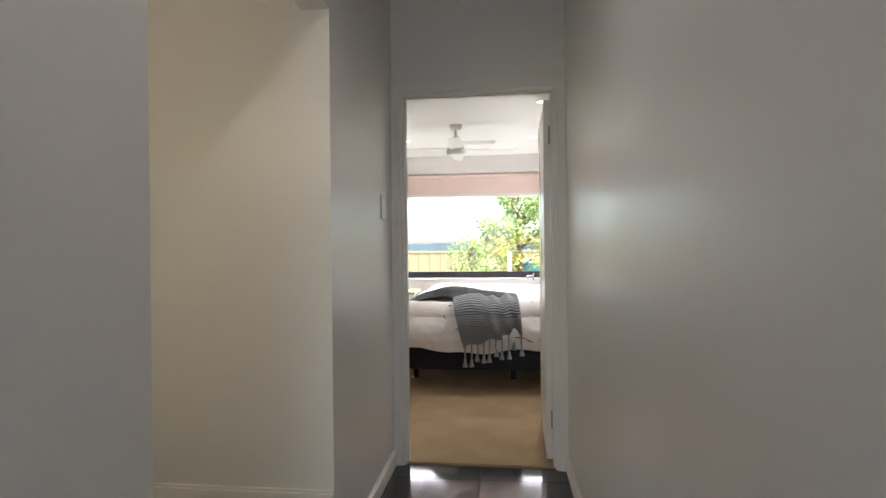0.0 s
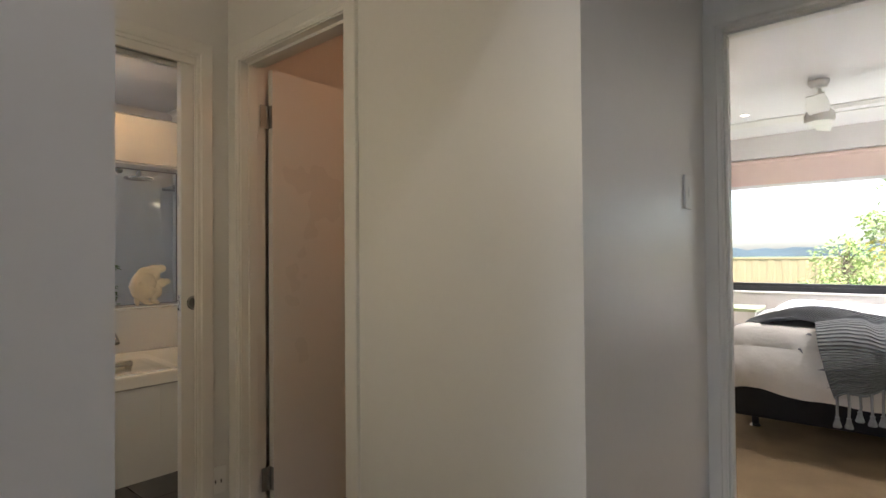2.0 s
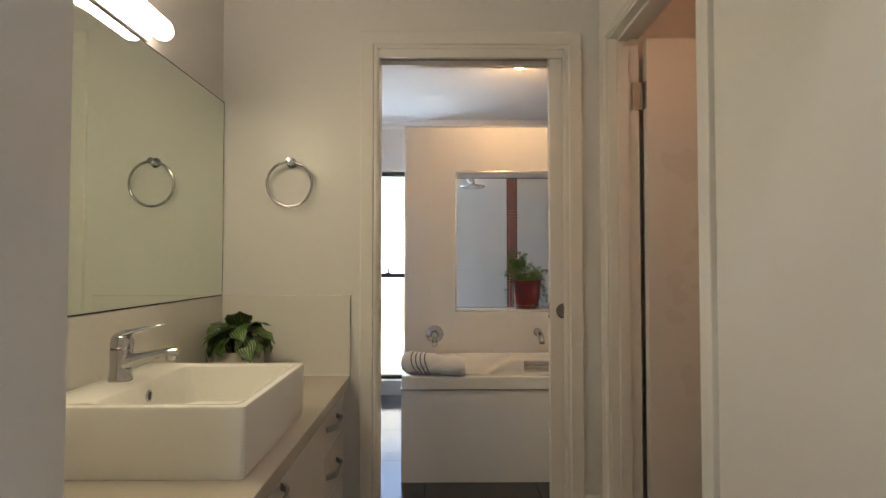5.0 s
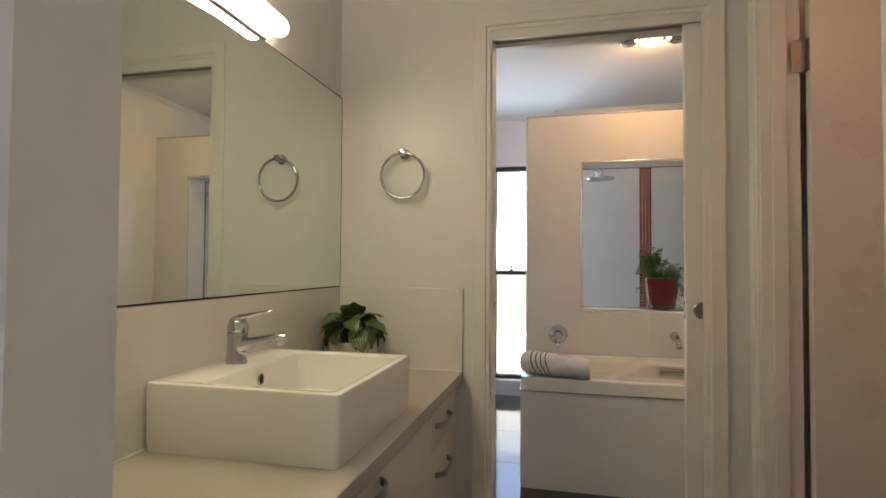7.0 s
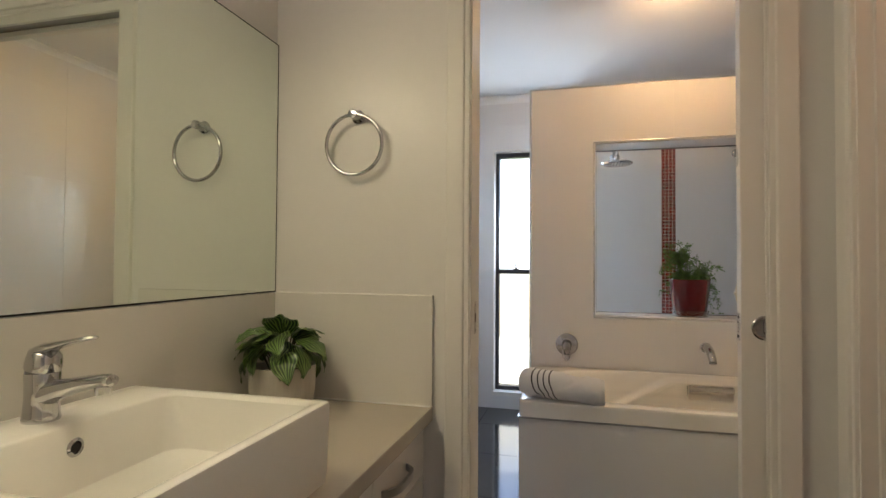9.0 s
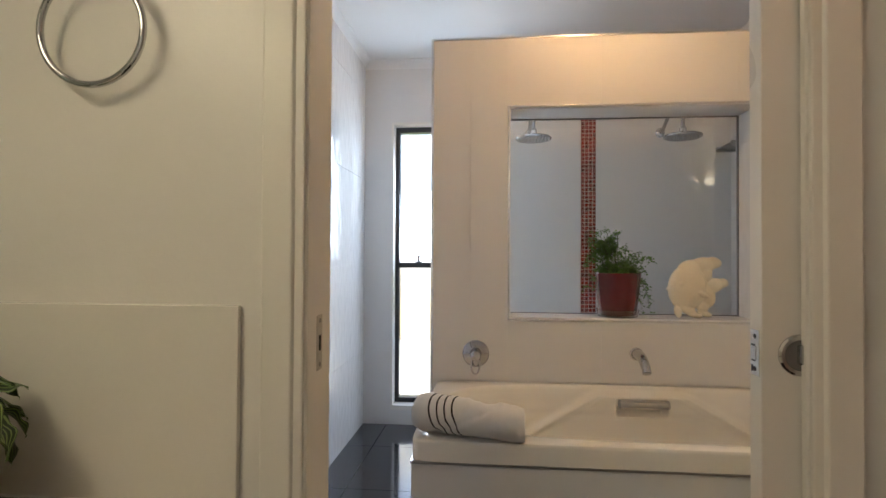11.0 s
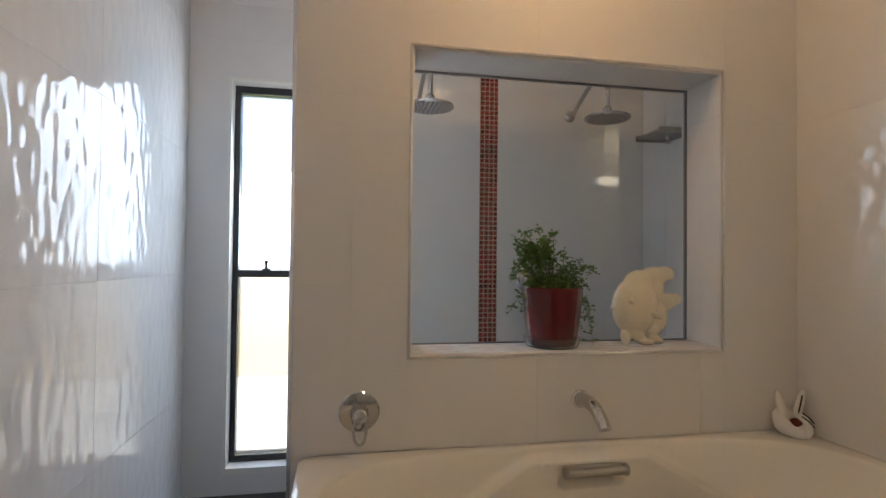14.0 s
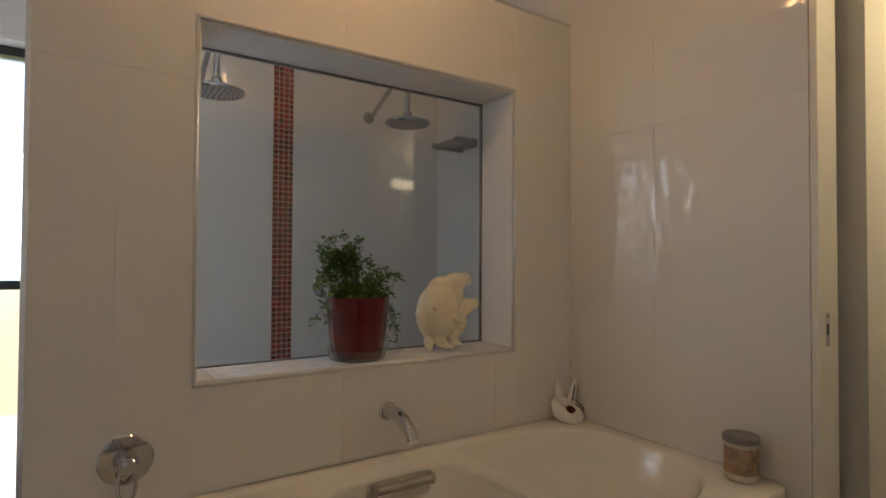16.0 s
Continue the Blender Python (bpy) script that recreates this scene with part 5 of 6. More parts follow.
def rosette(u, v):
    """A facecloth gathered at its foot and flared into a loose pleated cup."""
    a = 2 * math.pi * u
    pleat = math.sin(5 * a + 0.8) + 0.7 * math.sin(3 * a + 2.0)
    r = 0.018 + 0.042 * math.sin(math.pi * 0.72 * v) + 0.007 * pleat * v + 0.010 * v * noise.noise((2 * math.cos(a), 2 * math.sin(a), 2 * v))
    return (-3.215 + r * math.cos(a), YR + 0.036 + r * 0.95 * math.sin(a) + 0.010 * v, 0.974 + 0.086 * v + 0.012 * v * math.sin(2 * a + 0.6) + 0.008 * v * pleat)


part("gathered_facecloth", sheet(bmesh.new(), rosette, 96, 16, 0.005), TOWEL, tw, "flared facecloth with dark stripes at its foot", True)
for v in (0.14, 0.34, 0.54):
    part("stripe", tube(bmesh.new(), [Vector(rosette(u, v)) + 0.004 * Vector((math.cos(6.2832 * u), math.sin(6.2832 * u), 0)) for u in (0.06, 0.08, 0.10, 0.12, 0.14, 0.16, 0.18)], 0.0024, 6), DARK, tw)

# bathroom window
wn1 = thing("window_1", (XW - 0.1, 0.87, 0.1), "tall narrow black window with frosted panes and a latch", "window", kind="structure")
WY0, WY1, WZ0, WZ1 = 0.598, 1.15, 0.10, 2.075
part("reveal", boxes((XW - 0.12, XW + 0.007, WY0, WY0 + 0.014, WZ0, WZ1), (XW - 0.12, XW + 0.007, WY1 - 0.014, WY1, WZ0, WZ1), (XW - 0.12, XW + 0.007, WY0 + 0.014, WY1 - 0.014, WZ1 - 0.014, WZ1), (XW - 0.12, XW + 0.007, WY0 + 0.014, WY1 - 0.014, WZ0, WZ0 + 0.03)), TRIM, wn1, "white painted reveal and sill")
fr = part("frame", boxes((XW - 0.165, XW - 0.085, WY0 + 0.014, WY0 + 0.042, WZ0 + 0.03, WZ1 - 0.014), (XW - 0.165, XW - 0.085, WY1 - 0.042, WY1 - 0.014, WZ0 + 0.03, WZ1 - 0.014), (XW - 0.165, XW - 0.085, WY0 + 0.042, WY1 - 0.042, WZ1 - 0.05, WZ1 - 0.014), (XW - 0.165, XW - 0.085, WY0 + 0.042, WY1 - 0.042, WZ0 + 0.03, WZ0 + 0.062), (XW - 0.155, XW - 0.08, WY0 + 0.042, WY1 - 0.042, 1.072, 1.108)), ALU, wn1, "black aluminium frame")
for z0, z1 in ((WZ0 + 0.062, 1.072), (1.108, WZ1 - 0.05)):
    pn = part("pane", boxes((XW - 0.131, XW - 0.125, WY0 + 0.042, WY1 - 0.042, z0, z1)), FROST, wn1, "frosted pane")
    pn.visible_shadow = False
bm = boxes((XW - 0.087, XW - 0.060, 0.76, 0.80, 1.108, 1.118), bevel=0.001)
lathe(bm, [(0.008, 0), (0.006, 0.02), (0.010, 0.03), (0.010, 0.04), (0.0, 0.043)], (XW - 0.073, 0.78, 1.118), seg=12)
part("latch", bm, ALU, fr, "black sash latch", True)

# shower fittings
XB = XSW + 0.006


def shower_head(y, group):
    s = thing("wall_shower", (XB, y, 1.94), "chrome rain shower head on a bent arm", "shower head", group)
    part("flange", lathe(bmesh.new(), [(0.030, 0), (0.030, 0.006), (0.024, 0.012), (0.012, 0.014)], (XB, y, 1.945), Matrix.Rotation(radians(90), 3, "Y"), seg=28), CHROME, s, "", True)
    pts = [(XB, y, 1.945), (XB + 0.06, y, 1.948), (XB + 0.16, y, 2.0), (XB + 0.33, y, 2.07), (XB + 0.39, y, 2.065), (XB + 0.417, y, 2.03), (XB + 0.417, y, 1.87)]
    part("arm", tube(bmesh.new(), pts, 0.011, 14), CHROME, s, "", True)
    part("ball_joint", lathe(bmesh.new(), [(0.014, 0), (0.020, 0.012), (0.020, 0.03), (0.013, 0.04)], (XB + 0.417, y, 1.846), seg=20), CHROME, s, "", True)
    hd = part("head", lathe(bmesh.new(), [(0.0, -0.004), (0.098, -0.004), (0.102, 0.0), (0.102, 0.008), (0.095, 0.013), (0.030, 0.020), (0.016, 0.024)], (XB + 0.417, y, 1.826), seg=48), CHROME, s, "", True)
    bm = bmesh.new()
    for r in (0.02, 0.04, 0.06, 0.08):
        for i in range(int(r * 300)):
            a = 2 * math.pi * i / int(r * 300)
            lathe(bm, [(0.0028, 0), (0.002, -0.005)], (XB + 0.417 + r * math.cos(a), y + r * math.sin(a), 1.822), seg=6)
    part("nozzles", bm, SLATE, hd)
    return s


shower_head(2.35, "shower heads")
shower_head(1.525, "shower heads")
sm2 = thing("shower_mixer", (XB, 2.117, 1.07), "round chrome shower mixer on the tiled wall", "tap")
part("wall_plate", lathe(bmesh.new(), [(0.060, 0), (0.060, 0.003), (0.055, 0.007), (0.028, 0.009)], (XB, 2.117, 1.07), Matrix.Rotation(radians(90), 3, "Y"), seg=36), CHROME, sm2, "", True)
part("body", lathe(bmesh.new(), [(0.027, 0.005), (0.025, 0.05), (0.0, 0.06)], (XB, 2.117, 1.07), Matrix.Rotation(radians(90), 3, "Y"), seg=24), CHROME, sm2, "", True)
part("lever", tube(bmesh.new(), [(XB + 0.052, 2.117, 1.06), (XB + 0.06, 2.117, 1.0), (XB + 0.07, 2.117, 0.965)], 0.006, 10), CHROME, sm2, "", True)
sh = thing("shower_shelf", (-4.62, YN, 1.78), "dark metal corner shelf in the shower", "shelf")
part("tray", boxes((-4.72, -4.52, YN - 0.20, YN - 0.006, 1.782, 1.792), bevel=0.003), STEEL, sh)
for x in (-4.719, -4.521):
    part("lip", boxes((x - 0.003, x + 0.003, YN - 0.20, YN - 0.008, 1.77, 1.80)), STEEL, sh)
part("knob", lathe(bmesh.new(), [(0.012, 0), (0.012, -0.014), (0.008, -0.02)], (-4.62, YN - 0.09, 1.782), seg=14), STEEL, sh, "", True)

# heater and light unit
HX, HY = -3.46, 1.76
hu = thing("heater_light", (HX, HY, BATHZ), "white ceiling heater with two heat lamps and a lit bulb", "ceiling heater")
part("housing", boxes((HX - 0.15, HX + 0.17, HY - 0.22, HY + 0.22, BATHZ - 0.016, BATHZ - 0.0005), bevel=0.006), PLASTIC, hu)
for dy in (-0.132, 0.132):
    cup = part("lamp_cup", lathe(bmesh.new(), [(0.070, -0.016), (0.074, -0.022), (0.068, -0.025), (0.058, -0.012)], (HX - 0.06, HY + dy, BATHZ), seg=32), CHROME, hu, "", True)
    part("heat_lamp", lathe(bmesh.new(), [(0.056, -0.014), (0.057, -0.032), (0.048, -0.048), (0.028, -0.058), (0.0, -0.062)], (HX - 0.06, HY + dy, BATHZ), seg=32), CHROME, cup, "mirrored heat lamp, off", True)
bulb = part("bulb", lathe(bmesh.new(), [(0.036, -0.016), (0.050, -0.032), (0.048, -0.050), (0.026, -0.062), (0.0, -0.066)], (HX - 0.06, HY, BATHZ), seg=28), BULBG, hu, "lit warm bulb", True)
bulb.visible_shadow = False
for k in range(14):
    part("vent_slat", boxes((HX + 0.045 + 0.008 * k, HX + 0.0485 + 0.008 * k, HY - 0.16, HY + 0.16, BATHZ - 0.020, BATHZ - 0.0165)), VENTG, hu)

# small added lobby light, unseen itself: gives the bar mirrored in the niche glass
ll = thing("lobby_glow_bar", (-2.39, 3.16, 1.76), "small added glow bar in the lobby, mirrored by the niche glass", "wall light")
part("base", boxes((-2.400, -2.386, 2.97, 3.39, 1.71, 1.81), bevel=0.003), PLASTIC, ll)
part("lens", boxes((-2.43, -2.4005, 2.98, 3.38, 1.73, 1.79), bevel=0.008), WLIGHTG, ll, "glowing lens", True)

# ---- bedroom ----
wb = thing("window_2", (0, YF + 0.1, BZ0), "wide dark-framed bedroom window", "window", kind="structure")
part("frame", boxes((BX0, BX1, YF + 0.09, YF + 0.16, BZ0, BZ0 + 0.05), (BX0, BX1, YF + 0.09, YF + 0.16, BZ1 - 0.05, BZ1), (BX0, BX0 + 0.05, YF + 0.09, YF + 0.16, BZ0 + 0.05, BZ1 - 0.05), (BX1 - 0.05, BX1, YF + 0.09, YF + 0.16, BZ0 + 0.05, BZ1 - 0.05)), ALU, wb, "black aluminium frame")
part("sash_rail", boxes((BX0 + 0.05, BX1 - 0.05, YF + 0.10, YF + 0.15, BZ0 + 0.05, BZ0 + 0.085)), ALU, wb)
pn = part("pane", boxes((BX0 + 0.05, BX1 - 0.05, YF + 0.122, YF + 0.128, BZ0 + 0.085, BZ1 - 0.05)), GLASS, wb)
pn.visible_shadow = False
part("window_sill", boxes((BX0, BX1, YF - 0.02, YF + 0.09, BZ0 - 0.02, BZ0 - 0.001), bevel=0.003), TRIM, wb, "white painted sill")
rb = thing("roller_blind", (0, YF + 0.03, BZ1), "pale pink roller blind drawn a little way down", "blind")
part("cloth", boxes((BX0 + 0.01, BX1 - 0.01, YF + 0.045, YF + 0.047, 1.93, BZ1 - 0.03)), BLIND, rb)
part("bottom_bar", boxes((BX0 + 0.01, BX1 - 0.01, YF + 0.038, YF + 0.052, 1.895, 1.93), bevel=0.003), PLASTIC, rb, "white bottom bar")
part("roller", tube(bmesh.new(), [(BX0 + 0.01, YF + 0.05, BZ1 - 0.025), (BX1 - 0.01, YF + 0.05, BZ1 - 0.025)], 0.022, 16), BLIND, rb, "", True)

bed = thing("bed", (0.2, 5.4, 0), "wide bed on a black upholstered base with short legs", "bed")
Q0, Q1, R0, R1 = -0.93, 1.17, 4.56, 6.75
part("base", boxes((Q0, Q1, R0, R1, 0.165, 0.36), bevel=0.02), BLACK, bed, "black fabric base")
for x in (-0.79, 0.11, 1.05):
    for y in (4.93, 6.45):
        lg = part("leg", lathe(bmesh.new(), [(0.022, 0.02), (0.026, 0.17)], (x, y, 0.006), seg=16), BLACK, bed, "", True)
        part("foot", lathe(bmesh.new(), [(0.036, 0), (0.036, 0.008), (0.028, 0.018), (0.016, 0.024)], (x, y, 0.006), seg=20), PLATE, lg, "chrome foot", True)
part("mattress", boxes((Q0 + 0.02, Q1, R0 + 0.03, R1, 0.362, 0.62), bevel=0.05), DUVET, bed)
du = thing("duvet", (0.2, 5.4, 0.62), "puffy white printed duvet hanging over the bed's edge", "duvet")


def cover(x, y):
    """Height of the bedding over the bed at x, y beyond its edges' curve."""
    return 0.750 + 0.024 * noise.noise((x * 2.2, y * 2.2, 0.3)) + 0.007 * noise.noise((x * 7, y * 7, 1.1))


def quilt(u, v):
    x = Q0 - 0.05 + (Q1 - Q0 + 0.05) * u
    # v runs from the hem at the near side, over the edge, to the far side
    n = 0.045 * noise.noise((x * 2.6, v * 2.0, 2.0)) + 0.018 * abs(noise.noise((x * 7.0 + v * 5.0, v * 3.0, 7.0))) + 0.006 * noise.noise((x * 17.0, v * 14.0, 9.0))
    if v < 0.28:
        s = v / 0.28
        y, z = R0 - 0.06 - 0.065 * math.sin(math.pi * s) + n, 0.335 + 0.28 * s
        hem = 0.020 * math.sin(x * 6.5) + 0.01 * math.sin(x * 15)
        z += hem * (1 - s)
    elif v < 0.45:
        a = (v - 0.28) / 0.17 * math.pi / 2
        y, z = R0 + 0.10 - 0.15 * math.cos(a) + n * math.cos(a), 0.615 + (cover(x, R0 + 0.1) - 0.615) * math.sin(a)
    else:
        s = (v - 0.45) / 0.55
        y = R0 + 0.10 + 2.10 * s
        z = cover(x, y)
    edge = max(0.0, 1 - (x - (Q0 - 0.05)) / 0.20)
    if edge > 0 and z > 0.37:
        z -= (z - 0.37) * (1 - math.sqrt(max(0, 1 - edge ** 2)))
    return (x, y, z)


part("cover", sheet(bmesh.new(), quilt, 90, 70), DUVET, du, "white cotton cover", True)
# printed grey twigs and leaves on the cover
INK, RUST = mat("grey_print", (0.20, 0.20, 0.23), 0.9), mat("rust_print", (0.40, 0.13, 0.09), 0.9)
rng = random.Random(3)
for i in range(26):
    u0, v0 = rng.uniform(0.08, 0.85), rng.uniform(0.06, 0.62)
    du_, dv_ = rng.uniform(-0.06, 0.06), rng.uniform(-0.03, 0.03)
    ink = RUST if i % 7 == 3 or (u0 > 0.5 and v0 < 0.14) else INK
    bm = bmesh.new()
    left, right = [], []
    for k in range(7):
        s = k / 6
        w = 0.012 * math.sin(math.pi * s) + 0.0012
        p = Vector(quilt(u0 + du_ * s, v0 + dv_ * s))
        q = Vector(quilt(u0 + du_ * s, v0 + dv_ * s + w * 1.1))
        off = Vector((0, -0.004, 0.004))
        left.append(bm.verts.new(p + off))
        right.append(bm.verts.new(q + off))
    for k in range(6):
        bm.faces.new((left[k], left[k + 1], right[k + 1], right[k]))
    part("printed_leaf", bm, ink, du)

th = thing("throw_blanket", (-0.2, 4.8, 0.75), "grey ribbed knitted throw with tasselled ends over the bed", "blanket")


def throw(u, v):
    # u across, v from the hem on the near side over the bed to its far end
    w = 0.60 * (u - 0.5)
    pleat = max(0.0, u - 0.25)
    ripple = 0.030 * pleat * math.sin(u * 30 + v * 4) + 0.014 * math.sin(u * 9 - v * 3)
    lip = 0.645 + 0.012 * math.sin(u * 6)
    if v < 0.27:
        s = v / 0.27
        x = -0.10 + w * (0.92 - 0.02 * s) + 0.075 * (1 - s) * (1 - u)
        hem = 0.375 + 0.125 * u ** 0.8 + 0.014 * math.sin(u * 17)
        p = (x, R0 - 0.135 - 0.03 * math.sin(math.pi * s) + ripple, hem + (lip - hem) * s)
    elif v < 0.42:
        a = (v - 0.27) / 0.15 * math.pi / 2
        p = (-0.10 + w * 0.90 - 0.04 * (v - 0.27) / 0.15, R0 + 0.10 - 0.235 * math.cos(a) + ripple * math.cos(a), lip + (0.792 - lip + ripple) * math.sin(a))
    else:
        s = (v - 0.42) / 0.58
        fold = 0.030 * math.sin(u * 22 + 5 * s) * (0.3 + 0.7 * s)
        p = (-0.14 + w * (0.90 - 0.52 * s) - 0.56 * s, R0 + 0.10 + 0.34 * s + 0.45 * s * (u - 0.5), 0.792 + ripple * (1 - s) + (0.055 * math.sin(math.pi * u) + fold) * math.sin(math.pi * (0.15 + 0.75 * s)) - 0.045 * s ** 3)
    return p


part("cloth", sheet(bmesh.new(), throw, 60, 90, 0.010), THROW, th, "", True)
for k in range(10):
    u = 0.02 + 0.96 * k / 9
    p = Vector(throw(u, 0.0))
    drop = 0.15 + 0.03 * math.sin(k * 2.1)
    t1 = part("tassel_cord", tube(bmesh.new(), [p + Vector((0, -0.004, 0.01)), p + Vector((0.004 * math.sin(k), -0.01, -0.06)), p + Vector((0.006 * math.sin(k * 3), -0.012, -drop + 0.045))], 0.007, 8), THROW, th, "", True)
    part("tassel", lathe(bmesh.new(), [(0.006, 0.0), (0.013, -0.008), (0.010, -0.016), (0.022, -0.055), (0.019, -0.062)], p + Vector((0.006 * math.sin(k * 3), -0.012, -drop + 0.05)), seg=12), THROW, t1, "", True)
pi = thing("pillow", (0.95, 5.5, 0.74), "white pillow at the head of the bed", "pillow")
bm = bmesh.new()
blob(bm, (0.93, 5.35, 0.83), (0.14, 0.33, 0.10))
part("pillow_cover", bm, DUVET, pi, "", True)
bt = thing("bedside_table", (-1.25, 6.6, 0), "small white bedside table with a pale green top cloth", "table")
part("top", boxes((-1.55, -1.02, 6.30, 6.75, 0.66, 0.69), bevel=0.006), mat("pale_green_cloth", (0.42, 0.50, 0.28), 0.8), bt)
for x in (-1.52, -1.05):
    for y in (6.33, 6.72):
        part("leg", boxes((x - 0.02, x + 0.02, y - 0.02, y + 0.02, 0.006, 0.66), bevel=0.003), PLASTIC, bt)

# ceiling fan
FNX, FNY = -0.435, 5.40
fan = thing("ceiling_fan", (FNX, FNY, BEDZ), "white four-blade ceiling fan at rest", "fan")
part("canopy", lathe(bmesh.new(), [(0.065, 0), (0.063, -0.02), (0.045, -0.05), (0.014, -0.058)], (FNX, FNY, BEDZ), seg=32), PLASTIC, fan, "", True)
part("rod", lathe(bmesh.new(), [(0.013, -0.05), (0.013, -0.20)], (FNX, FNY, BEDZ), seg=16), PLASTIC, fan, "", True)
part("motor", lathe(bmesh.new(), [(0.02, -0.185), (0.05, -0.20), (0.085, -0.225), (0.095, -0.25), (0.095, -0.285), (0.085, -0.30), (0.0, -0.305)], (FNX, FNY, BEDZ), seg=36), PLASTIC, fan, "", True)
for k in range(4):
    bl = bmesh.new()
    sheet(bl, lambda u, v: (0.08 + 0.54 * u, (v - 0.5) * (0.10 + 0.035 * math.sin(math.pi * min(1, u + 0.15))), -0.245 + 0.018 * (v - 0.5)), 10, 4, 0.006)
    bmesh.ops.transform(bl, matrix=pose(FNX, FNY, BEDZ, 0, 0, 3 + 90 * k), verts=bl.verts)
    part("blade", bl, PLASTIC, fan)
for x, y in ((0.357, 4.62), (0.36, 6.12), (-1.05, 6.1)):
    o = thing("downlight", (x, y, BEDZ), "lit white recessed downlight", "downlight", "downlights")
    part("trim_ring", lathe(bmesh.new(), [(0.040, 0), (0.040, -0.004), (0.030, -0.007), (0.028, -0.001)], (x, y, BEDZ), seg=28, cap=False), PLASTIC, o, "", True)
    part("lens", lathe(bmesh.new(), [(0.028, -0.001), (0.026, -0.004), (0.0, -0.005)], (x, y, BEDZ), seg=24, cap=False), DOWNG, o, "glowing lens")
vt = thing("ceiling_vent", (-0.24, 6.30, BEDZ), "white slatted ceiling vent", "vent")
part("backing", boxes((-0.42, -0.06, 6.24, 6.36, BEDZ - 0.006, BEDZ - 0.0005)), SLATE, vt)
part("frame", boxes((-0.44, -0.04, 6.22, 6.245, BEDZ - 0.012, BEDZ), (-0.44, -0.04, 6.355, 6.38, BEDZ - 0.012, BEDZ), (-0.44, -0.42, 6.245, 6.355, BEDZ - 0.012, BEDZ), (-0.06, -0.04, 6.245, 6.355, BEDZ - 0.012, BEDZ)), PLASTIC, vt)
for k in range(6):
    part("slat", boxes((-0.42, -0.06, 6.25 + 0.018 * k, 6.258 + 0.018 * k, BEDZ - 0.014, BEDZ - 0.0065)), PLASTIC, vt)

# ---- outside ----
GZ0 = -0.30
structure("ground", boxes((-600, 600, -300, 900, GZ0 - 1.0, GZ0)), GRASS, "short green lawn round the house", "ground")
structure("path", boxes((-6.4, XW - 0.3, -2, 5, GZ0, GZ0 + 0.02)), CONC, "pale concrete side path", "path")


FENCET = mat("tan_fence_steel", (0.30, 0.24, 0.13), 0.55, vary=0.06, scale=2)


def fence(at, along, n, label, paint=None):
    """Corrugated steel fence panels between posts; along: unit direction of the run."""
    dx, dy = along
    for i in range(n):
        x, y = at[0] + dx * 2.4 * i, at[1] + dy * 2.4 * i
        f = thing("fence_panel", (x, y, GZ0), label, "fence", "fence panels")
        bm = bmesh.new()
        pts = []
        for k in range(49):
            s = 2.34 * k / 48 + 0.03
            d = 0.008 if (k // 4) % 2 else -0.008
            pts.append((x + dx * s - dy * d, y + dy * s + dx * d))
        loop = pts + [(px - dy * 0.004, py + dx * 0.004) for px, py in reversed(pts)]
        ring_mesh(bm, [[(px, py, z) for px, py in loop] for z in (GZ0 + 0.03, GZ0 + 1.36)], cap=False)
        part("sheet", bm, paint or FENCE, f)
        def bar(a, b, w, z0, z1):
            q = boxes((a, b, -w, w, z0, z1), bevel=0.004)
            bmesh.ops.transform(q, matrix=Matrix.Translation((x, y, 0)) @ Matrix.Rotation(math.atan2(dy, dx), 4, "Z"), verts=q.verts)
            return q
        part("top_rail", bar(0.0, 2.4, 0.022, GZ0 + 1.34, GZ0 + 1.385), paint or FENCE, f)
        part("post", bar(-0.03, 0.03, 0.028, GZ0, GZ0 + 1.40), paint or FENCE, f)


fence((-9.0, 19.0), (1, 0), 8, "tan corrugated steel garden fence panel", FENCET)
structure("garden_path", boxes((-6.2, -5.34, -4.0, 8.0, GZ0 + 0.002, GZ0 + 0.03), bevel=0.006), mat("pale_concrete", (0.52, 0.52, 0.50), 0.85, vary=0.15, scale=3, bump=0.002, bump_scale=90), "pale concrete path beside the house", "path")
fence((-6.75, -2.2), (0, 1), 4, "cream corrugated steel side fence panel")


